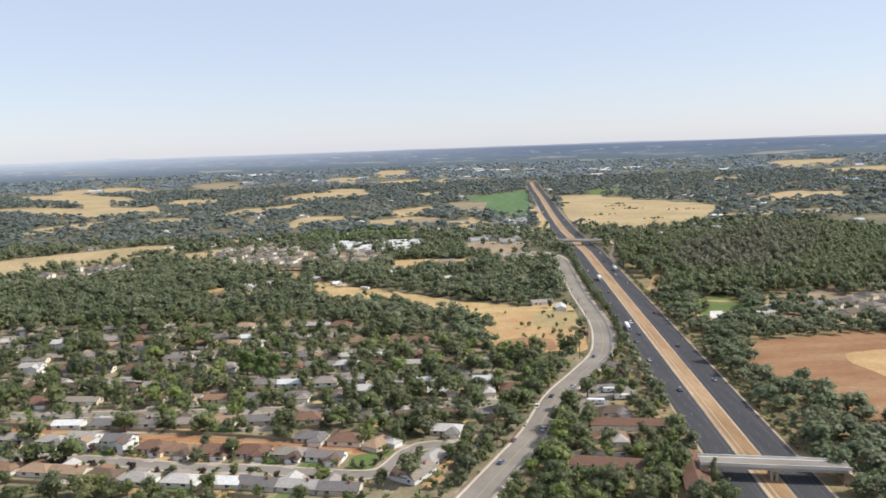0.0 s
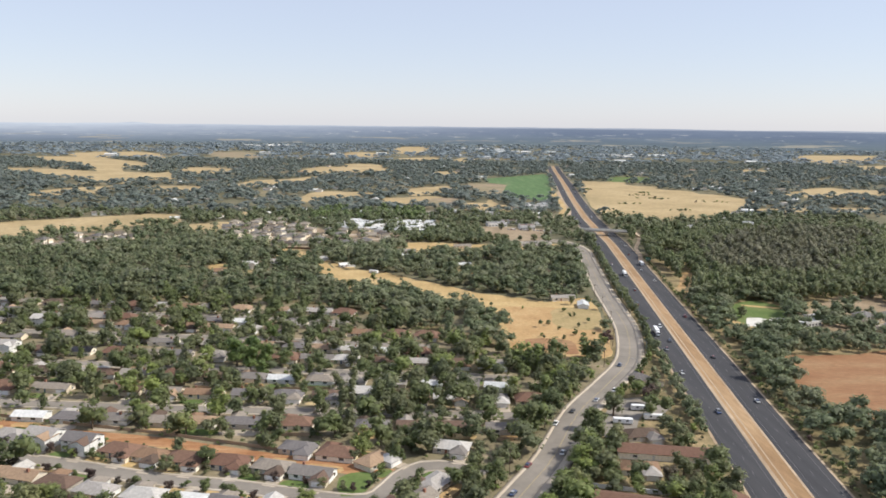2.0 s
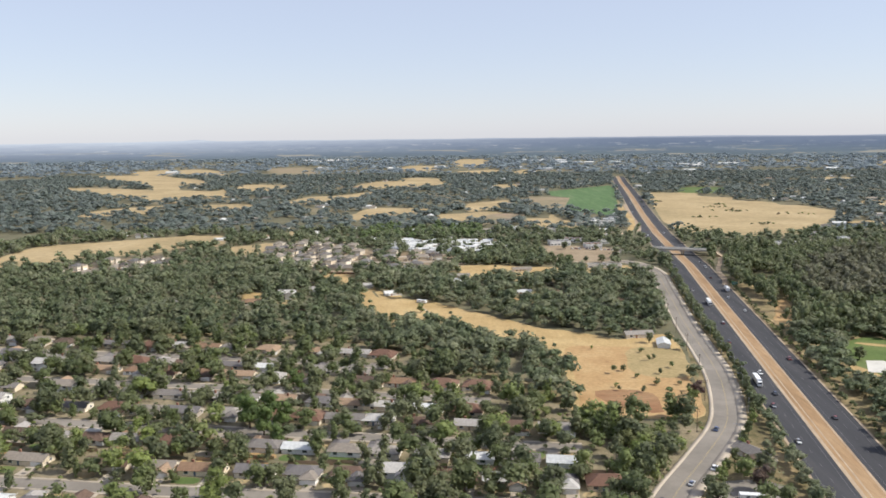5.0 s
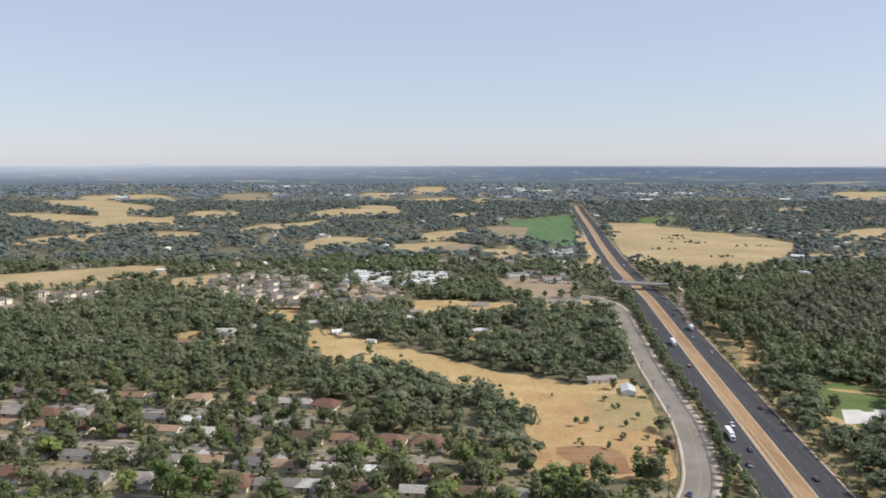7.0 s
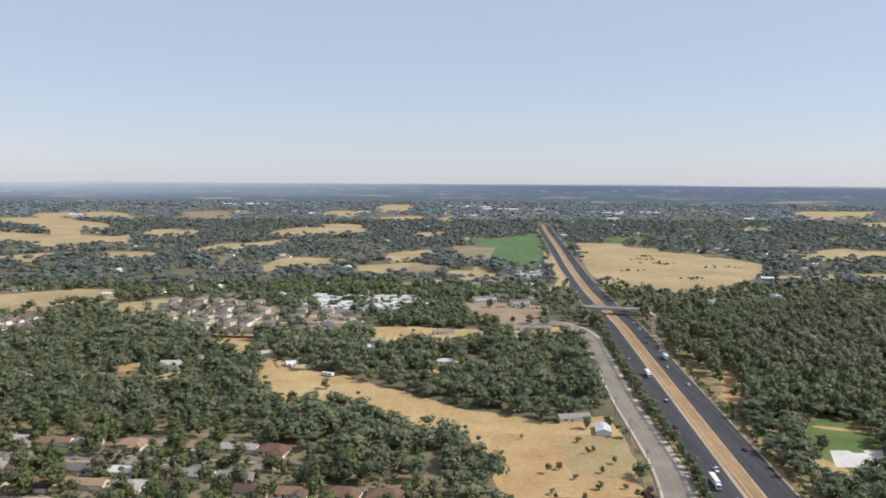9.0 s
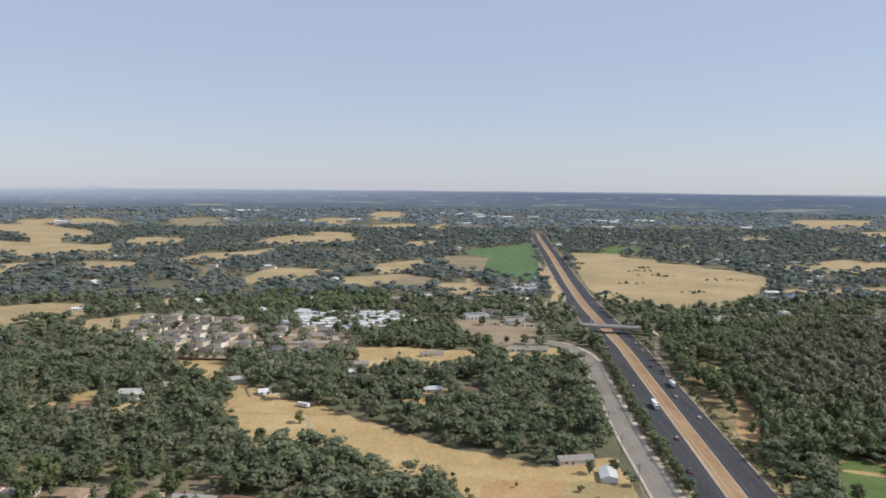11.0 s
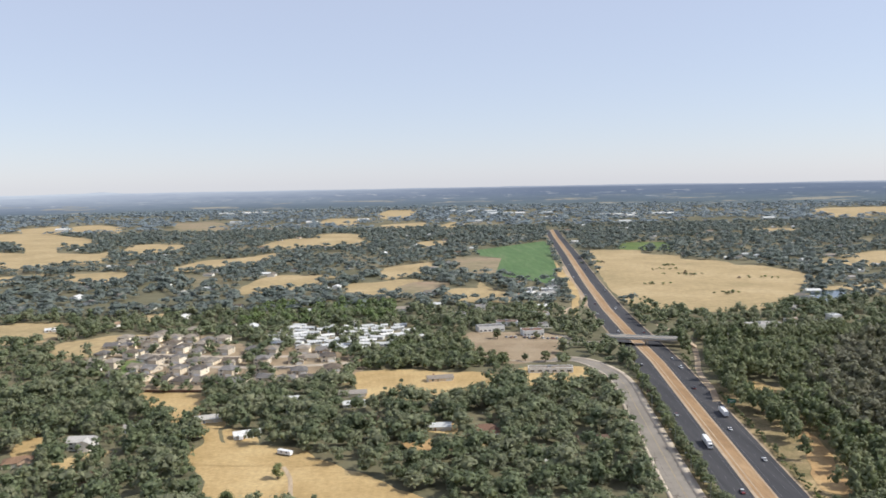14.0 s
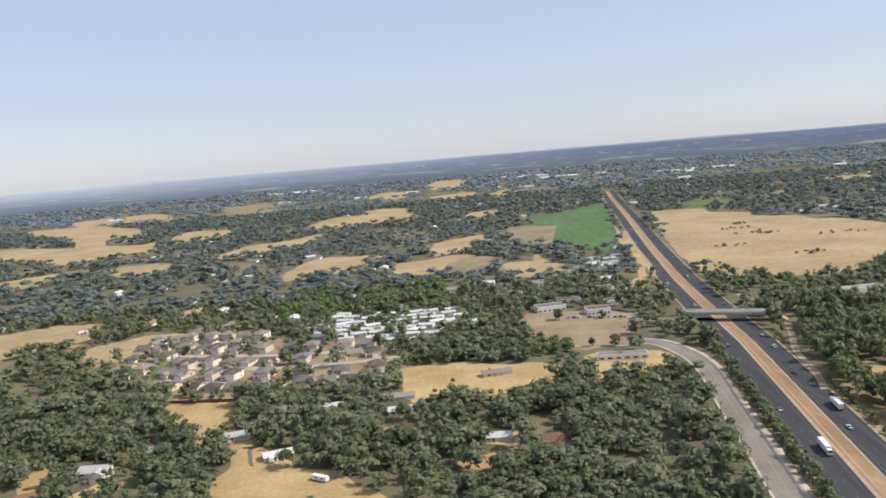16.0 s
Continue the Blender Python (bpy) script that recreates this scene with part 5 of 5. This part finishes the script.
    wood("valley_trees", "dark oaks scattered between houses and fields", x, y, 9.6, VALLEY_OAK + LOW_PINE[:1], OAK_LEAVES, lean=1.12, spread=0.3)
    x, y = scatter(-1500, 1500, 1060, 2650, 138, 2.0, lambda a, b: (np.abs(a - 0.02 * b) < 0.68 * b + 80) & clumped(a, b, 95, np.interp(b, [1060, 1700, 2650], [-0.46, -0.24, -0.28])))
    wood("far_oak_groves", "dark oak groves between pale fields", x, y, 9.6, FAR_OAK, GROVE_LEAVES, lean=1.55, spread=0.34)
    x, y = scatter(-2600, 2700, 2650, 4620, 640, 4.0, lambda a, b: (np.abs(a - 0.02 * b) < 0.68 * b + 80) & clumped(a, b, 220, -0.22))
    wood("far_woods", "far woods on the plain, tinted blue for haze", x, y, 12.0, FARTHEST_OAK, FAR_LEAVES, lean=2.6, spread=0.3)
    x, y = np.repeat(nrng.uniform(330, 540, 9), 6), np.repeat(nrng.uniform(1090, 1640, 9), 6)
    x, y = x + nrng.normal(0, 13, 54), y + nrng.normal(0, 4, 54)
    wood("pasture_bushes", "dark bushes in clumps on dry pasture", x, y, 4.0, VALLEY_OAK, LEAVES, lean=1.9, category="bushes")
    x, y = nrng.uniform(50, 112, 15), nrng.uniform(350, 452, 15)
    wood("field_bushes", "small green bushes in dry grass", x, y, 4.0, MID_OAK, LEAVES, category="bushes")


build_trees()


# ---- vehicles ----
def car(label, length=4.6, width=1.85, height=1.5, mat=CAR_PAINT):
    base = tagged(new("car"), label, "car", "cars on the freeway")
    l, w = length / 2, width / 2
    part("body", Solid().box(-w, -l, 0.3, w, l, 0.88), mat, base, bevel=0.12)
    part("cabin", Solid().take([(-w + 0.1, -l * 0.72, 0.85), (w - 0.1, -l * 0.72, 0.85), (w - 0.1, l * 0.45, 0.85), (-w + 0.1, l * 0.45, 0.85), (-w + 0.3, -l * 0.5, height - 0.06), (w - 0.3, -l * 0.5, height - 0.06), (w - 0.3, l * 0.1, height - 0.06), (-w + 0.3, l * 0.1, height - 0.06)], [(3, 2, 1, 0), (4, 5, 6, 7), (0, 1, 5, 4), (1, 2, 6, 5), (2, 3, 7, 6), (3, 0, 4, 7)]), GLASS, base, "dark glazed cabin")
    part("roof", Solid().box(-w + 0.28, -l * 0.52, height - 0.06, w - 0.28, l * 0.12, height), mat, base, bevel=0.02)
    for x in (-w, w):
        for y in (-l * 0.62, l * 0.62):
            part("wheel", Solid().rod((x - 0.1, y, 0.33), (x + 0.1, y, 0.33), 0.33, 0.33, 12), TYRE, base)
    return base


def lorry():
    base = tagged(new("lorry"), "white box lorry on the freeway", "lorry", "lorries on the freeway")
    part("box", Solid().box(-1.25, -7.5, 1.1, 1.25, 4.2, 3.9), WHITE_PAINT, base, bevel=0.05)
    part("cab", Solid().box(-1.2, 4.6, 0.6, 1.2, 6.9, 3.1), WHITE_PAINT, base, bevel=0.15)
    part("windscreen", Solid().box(-1.05, 6.88, 1.9, 1.05, 6.95, 2.8), GLASS, base)
    part("chassis", Solid().box(-0.6, -7.4, 0.7, 0.6, 5.0, 1.1), TYRE, base)
    for y in (-6.2, -4.9, 3.2, 5.7):
        for x in (-1.1, 1.1):
            part("wheel", Solid().rod((x - 0.18, y, 0.5), (x + 0.18, y, 0.5), 0.5, 0.5, 12), TYRE, base)
    return base


def build_traffic():
    kinds = [car("modern saloon car driving on dark asphalt"), car("boxy sports utility car on dark asphalt", 4.8, 1.95, 1.8), car("white pickup car on dark asphalt", 5.4, 2.0, 1.8, WHITE_PAINT), lorry()]
    used = set()
    spots = [(3, -9.6, 585), (0, -15.0, 640), (0, -9.6, 520), (1, -15.0, 468), (2, -9.6, 401), (3, -15.0, 383), (0, -9.6, 365), (1, -15.0, 346), (0, -15.0, 770), (1, -9.6, 905), (0, -15.0, 960), (2, -15.0, 1010), (0, -9.6, 1075), (1, -15.0, 1150), (0, -15.0, 1330), (2, -9.6, 1500),
             (3, 14.4, 640), (0, 10.3, 610), (0, 14.2, 560), (2, 14.2, 760), (1, 10.3, 700), (0, 14.2, 790), (1, 14.2, 430), (0, 10.3, 330), (0, 14.2, 900), (2, 10.3, 1040), (0, 14.2, 1180), (1, 10.3, 1420), (0, -15.0, 300), (1, -9.6, 240), (0, 14.2, 255)]
    for k, off, y in spots:
        m = pose(freeway_x(y) + off, y, 0.15, 0, 0, -math.degrees(FREEWAY_TURN) + (180 if off < 0 else 0))
        if k in used:
            copy_thing(kinds[k], m)
        else:
            kinds[k].matrix_basis = m
            used.add(k)
    for k, i, off in [(0, 12, -3), (1, 19, 3), (0, 16, -6.8), (2, 24, -6.8), (0, 30, 3), (1, 6, 6.6), (0, 5, -3), (0, 27, -3), (2, 33, 6.6), (1, 40, -3)]:
        (x0, y0), (x1, y1) = FRONTAGE[i], FRONTAGE[i + 1]
        d = math.hypot(x1 - x0, y1 - y0)
        m = pose(x0 + (y1 - y0) / d * off, y0 - (x1 - x0) / d * off, 0.12, 0, 0, math.degrees(math.atan2(y1 - y0, x1 - x0)) - 90)
        tagged(copy_thing(kinds[k], m), "parked car on a grey road", group="cars on the road")
    for n in range(12):
        m = pose(104 + 4.6 * n * 0.9, 893 - 1.2 * n + 0.6 * (n % 3), 0.2, 0, 0, 12)
        if n not in (3, 7):
            tagged(copy_thing(kinds[n % 3], m), "car parked on a grey lot", group="cars on a parking lot")


build_traffic()


# ---- gardens of the old neighbourhood ----
def build_gardens():
    """Driveways, front lawns and fences of the houses along the streets."""
    drive = Solid().box(-2.6, -4.6, 0, 2.6, 4.6, 0.1).mesh("driveway", CONCRETE)
    for n, (x, y, turn) in enumerate(LAWNS):
        if y > 300:
            continue
        m = pose(x, y, 0, 0, 0, turn)
        p = m @ Vector((5.0, -8.6, 0.02))
        tagged(new("driveway", drive), "pale concrete driveway before a garage", "driveway", "driveways").matrix_basis = pose(p.x, p.y, 0.06, 0, 0, turn)
        grass = rng.choice([LAWN, LAWN, STRAW, STRAW_PALE, None])
        if grass:
            w, d, off = rng.uniform(7, 10), rng.uniform(4.5, 6), rng.uniform(-6, -3)
            corners = [tuple((m @ Vector((off + a * w / 2, -8.4 + b * d / 2, 0)))[:2]) for a, b in ((-1, -1), (1, -1), (1, 1), (-1, 1))]
            patch("front_lawn", corners, 0.07, grass, "watered green front lawn" if grass is LAWN else "dry straw-coloured front lawn", "lawn", 0.5)
        yard = rng.choice([STRAW_RED, STRAW_RED, LAWN, STRAW, CONCRETE, None])
        if yard and y < 300 and free_of(*(m @ Vector((0, 9.5, 0)))[:2], 0, -4):
            w, off = rng.uniform(9, 16), rng.uniform(-2, 2)
            corners = [tuple((m @ Vector((off + a * w / 2, 8.2 + b * 2.8, 0)))[:2]) for a, b in ((-1, -1), (1, -1), (1, 1), (-1, 1))]
            patch("back_yard", corners, 0.075, yard, "watered green back yard" if yard is LAWN else "pale paved back yard" if yard is CONCRETE else "bare tan back yard", "yard", 0.5)
        back = m @ Vector((0, 11, 0))
        if n % 2 == 0 and y < 300 and from_line(np.array([back.x]), np.array([back.y]), RED_STRIP)[0] > 13:
            fence(m, rng.uniform(8, 10))


def fence(m, half):
    """A board fence behind a house, of panels between posts."""
    base = tagged(new("garden_fence"), "weathered board fence behind a garden", "fence", "garden fences")
    base.matrix_basis = m
    for k in range(4):
        x0, x1 = -half + k * half / 2, -half + (k + 1) * half / 2
        part("panel", Solid().box(x0 + 0.06, 11.0, 0.08, x1 - 0.06, 11.04, 1.75), WOOD, base)
        part("post", Solid().box(x0 - 0.05, 10.97, 0, x0 + 0.05, 11.07, 1.85), WOOD, base)


build_gardens()
patch("corner_lawn", [(-43, 170), (-34, 176), (-28, 172), (-31, 159), (-40, 155)], 0.1, LAWN, "bright green lawn in a corner garden", "lawn", 0.8)


def wall_run(line, height, material, label, name="boundary_wall"):
    """A low wall along a line, with posts."""
    base = tagged(new(name), label, "wall", kind="structure")
    for (x0, y0), (x1, y1) in zip(line, line[1:]):
        d = math.hypot(x1 - x0, y1 - y0)
        ob = part("panel", Solid().box(0, -0.1, 0, d, 0.1, height), material, base)
        ob.matrix_basis = pose(x0, y0, 0, 0, 0, math.degrees(math.atan2(y1 - y0, x1 - x0)))
        post = part("post", Solid().box(-0.2, -0.2, 0, 0.2, 0.2, height + 0.15), material, base)
        post.matrix_basis = pose(x0, y0, 0)


wall_run([(-183, 731), (-166, 729), (-150, 727), (-131, 725)], 2.0, ROOF_RED, "brown boundary wall behind new houses")
wall_run([(-300, 241), (-214, 219), (-170, 207.5), (-126, 197.5), (-84, 184), (-50, 174)], 1.5, WOOD, "weathered board fence beside a red earth track", "boundary_fence")
wall_run([(-300, 259), (-214, 237), (-170, 225), (-126, 214), (-82, 200), (-40, 186)], 1.5, WOOD, "weathered board fence beside a red earth track", "boundary_fence")
wall_run([(43, 166), (56, 162), (72, 158), (95, 153)], 1.8, TRIM, "white boundary wall beside low houses")


# ---- lamps, poles, signs ----
def street_lamp():
    base = tagged(new("street_lamp"), "grey steel street lamp with a curved arm", "street lamp", "street lamps along the road")
    part("pole", Solid().rod((0, 0, 0), (0, 0, 8.6), 0.13, 0.08, 8), STEEL, base)
    part("arm", Solid().rod((0, 0, 8.5), (-1.2, 0, 9.1), 0.06, 0.05).rod((-1.2, 0, 9.1), (-2.4, 0, 9.2), 0.05, 0.05), STEEL, base)
    part("head", Solid().box(-3.1, -0.18, 9.08, -2.3, 0.18, 9.26), STEEL, base, bevel=0.04)
    part("base", Solid().rod((0, 0, 0), (0, 0, 0.5), 0.28, 0.26, 8), CONCRETE, base)
    return base


def power_pole():
    base = tagged(new("power_pole"), "brown wooden power pole with crossarms", "power pole", "power poles along the road")
    part("pole", Solid().rod((0, 0, 0), (0, 0, 11.5), 0.17, 0.11, 8), BARK, base)
    for z in (10.9, 9.8):
        part("crossarm", Solid().box(-1.2, -0.06, z, 1.2, 0.06, z + 0.14), BARK, base)
        for x in (-1.1, -0.5, 0.5, 1.1):
            part("insulator", Solid().rod((x, 0, z + 0.14), (x, 0, z + 0.32), 0.05, 0.04, 6), STEEL, base)
    return base


def build_poles():
    lamp, pole, tops = street_lamp(), power_pole(), []
    for n, y in enumerate(range(300, 700, 36)):
        x, yy, turn = beside_frontage(y, 9.6)
        m = pose(x, yy, 0.1, 0, 0, turn)
        if n:
            copy_thing(lamp, m)
        else:
            lamp.matrix_basis = m
    for n, y in enumerate(range(170, 690, 46)):
        x, yy, turn = beside_frontage(y, -10.6)
        m = pose(x, yy, 0, 0, 0, turn)
        if n:
            copy_thing(pole, m)
        else:
            pole.matrix_basis = m
        tops.append((x, yy))
    for (x0, y0), (x1, y1) in zip(tops, tops[1:]):
        for off in (-1.1, 1.1):
            pts = [(x0 + (x1 - x0) * s + off, y0 + (y1 - y0) * s, 11.2 - 1.2 * 4 * s * (1 - s)) for s in (0, 0.25, 0.5, 0.75, 1)]
            wire = Solid()
            for a, b in zip(pts, pts[1:]):
                wire.rod(a, b, 0.02, 0.02, 4)
            tagged(new("power_line", wire.mesh("power_line", TYRE)), "thin dark power line between poles", "power line", "power lines")


build_poles()


def freeway_sign(x, y, w, h):
    base = tagged(new("freeway_sign"), "green freeway sign with pale bars on posts", "road sign")
    base.matrix_basis = pose(x, y, 0, 0, 0, -math.degrees(FREEWAY_TURN))
    board = part("board", Solid().box(-w / 2, -0.05, 2.4, w / 2, 0.05, 2.4 + h), SIGN_GREEN, base)
    for z, a in ((0.62, 0.75), (0.28, 0.5)):
        part("bar", Solid().box(-w * a / 2, -0.08, 2.4 + h * z - 0.12, w * a / 2, -0.052, 2.4 + h * z + 0.12), TRIM, board)
    for s in (-1, 1):
        part("post", Solid().box(s * w * 0.35 - 0.1, 0.06, 0, s * w * 0.35 + 0.1, 0.22, 2.4 + h), STEEL, base)


freeway_sign(freeway_x(655) + 24, 655, 5.2, 3.0)


def caravan():
    base = tagged(new("caravan"), "long white caravan parked beside houses", "caravan", "parked caravans")
    part("body", Solid().box(-1.25, -4.5, 0.7, 1.25, 4.5, 3.0), WHITE_PAINT, base, bevel=0.15)
    for y in (-2, 1.5):
        part("window", Solid().box(-1.3, y - 0.6, 1.7, -1.24, y + 0.6, 2.4), GLASS, base)
    part("door", Solid().box(-1.29, -0.4, 0.8, -1.245, 0.4, 2.6), TRIM, base)
    part("chassis", Solid().box(-0.9, -4.2, 0.45, 0.9, 5.6, 0.7), TYRE, base)
    for x in (-1.15, 1.15):
        part("wheel", Solid().rod((x - 0.1, 0, 0.36), (x + 0.1, 0, 0.36), 0.36, 0.36, 12), TYRE, base)
    return base


first_caravan = caravan()
first_caravan.matrix_basis = pose(97, 243, 0.1, 0, 0, 84)
for x, y, turn in [(84, 226, 80), (46, 136, 0), (56, 135, 0), (-54, 590, 60), (100, 231, 84), (-85, 620, 20)]:
    copy_thing(first_caravan, pose(x, y, 0.05, 0, 0, turn))


# ---- backdrop ----
def build_backdrop():
    """The far plain and low hills that close the view all round, with haze painted into a glowing colour."""
    m = Nodes("far_haze", 1.0, spec=0.0)
    at = m.place((1, 1, 1))
    streak = m.noise(m.place((0.0012, 0.0012, 0.05)), 1.0, 5.0, 0.6)
    sep = m.tree.nodes.new("ShaderNodeSeparateXYZ")
    m.link(at, sep.inputs[0])
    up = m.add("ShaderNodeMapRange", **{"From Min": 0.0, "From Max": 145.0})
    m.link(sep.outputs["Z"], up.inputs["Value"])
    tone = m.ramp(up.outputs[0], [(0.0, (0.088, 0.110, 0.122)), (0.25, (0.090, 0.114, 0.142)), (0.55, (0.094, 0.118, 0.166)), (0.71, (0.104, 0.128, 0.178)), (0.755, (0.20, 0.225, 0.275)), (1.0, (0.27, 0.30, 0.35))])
    # thicker painted haze for the west, where the ring fades towards the sky
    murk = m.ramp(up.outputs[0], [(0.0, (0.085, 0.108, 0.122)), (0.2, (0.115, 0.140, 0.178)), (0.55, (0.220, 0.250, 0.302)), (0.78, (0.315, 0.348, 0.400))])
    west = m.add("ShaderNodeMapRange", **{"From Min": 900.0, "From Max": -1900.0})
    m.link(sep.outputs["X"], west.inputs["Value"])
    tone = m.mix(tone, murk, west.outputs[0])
    vary = m.ramp(streak, [(0.32, (0.93, 0.93, 0.95)), (0.5, (1.0, 1.0, 1.0)), (0.64, (1.07, 1.06, 1.04))])
    rows = m.ramp(m.noise(m.place((0.011, 0.011, 0.30)), 1.0, 4.0, 0.65), [(0.34, (0.90, 0.91, 0.93)), (0.5, (1.0, 1.0, 1.0)), (0.66, (1.08, 1.07, 1.05))])
    far = m.mix(m.mix(tone, vary, 1.0, "MULTIPLY"), rows, 1.0, "MULTIPLY")
    grass = m.ramp(m.noise(m.place((0.003, 0.003, 0.085)), 1.0, 5.0, 0.62), [(0.57, (0, 0, 0)), (0.61, (0.85, 0.85, 0.85))])
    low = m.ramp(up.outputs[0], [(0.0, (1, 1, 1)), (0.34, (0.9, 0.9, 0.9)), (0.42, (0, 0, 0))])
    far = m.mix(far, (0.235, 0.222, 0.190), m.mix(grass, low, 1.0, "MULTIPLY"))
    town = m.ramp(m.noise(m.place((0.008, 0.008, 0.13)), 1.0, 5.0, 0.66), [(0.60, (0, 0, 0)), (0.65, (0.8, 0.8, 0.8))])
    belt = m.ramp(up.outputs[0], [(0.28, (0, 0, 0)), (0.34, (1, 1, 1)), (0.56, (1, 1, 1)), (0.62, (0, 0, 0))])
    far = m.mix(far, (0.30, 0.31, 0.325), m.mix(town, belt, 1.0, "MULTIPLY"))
    # the ring glows with this painted haze and takes no sunlight
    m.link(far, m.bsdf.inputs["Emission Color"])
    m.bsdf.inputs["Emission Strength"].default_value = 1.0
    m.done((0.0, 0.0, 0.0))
    n = 900
    a = np.linspace(0, math.tau, n, endpoint=False)
    top = np.array([113 + 4.0 * noise.noise((math.cos(t) * 9, math.sin(t) * 9, 0)) + 2.0 * noise.noise((math.cos(t) * 40, math.sin(t) * 40, 3)) + 9 * math.exp(-((math.degrees(t) - 110.6) / 0.9) ** 2) + 5 * math.exp(-((math.degrees(t) - 113.0) / 1.6) ** 2) for t in a])
    x, y = 4650 * np.cos(a), 40 + 4650 * np.sin(a)
    i = np.arange(n)
    j = (i + 1) % n
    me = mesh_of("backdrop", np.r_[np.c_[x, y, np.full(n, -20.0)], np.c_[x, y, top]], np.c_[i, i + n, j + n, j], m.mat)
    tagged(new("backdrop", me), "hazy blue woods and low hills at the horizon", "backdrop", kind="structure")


build_backdrop()
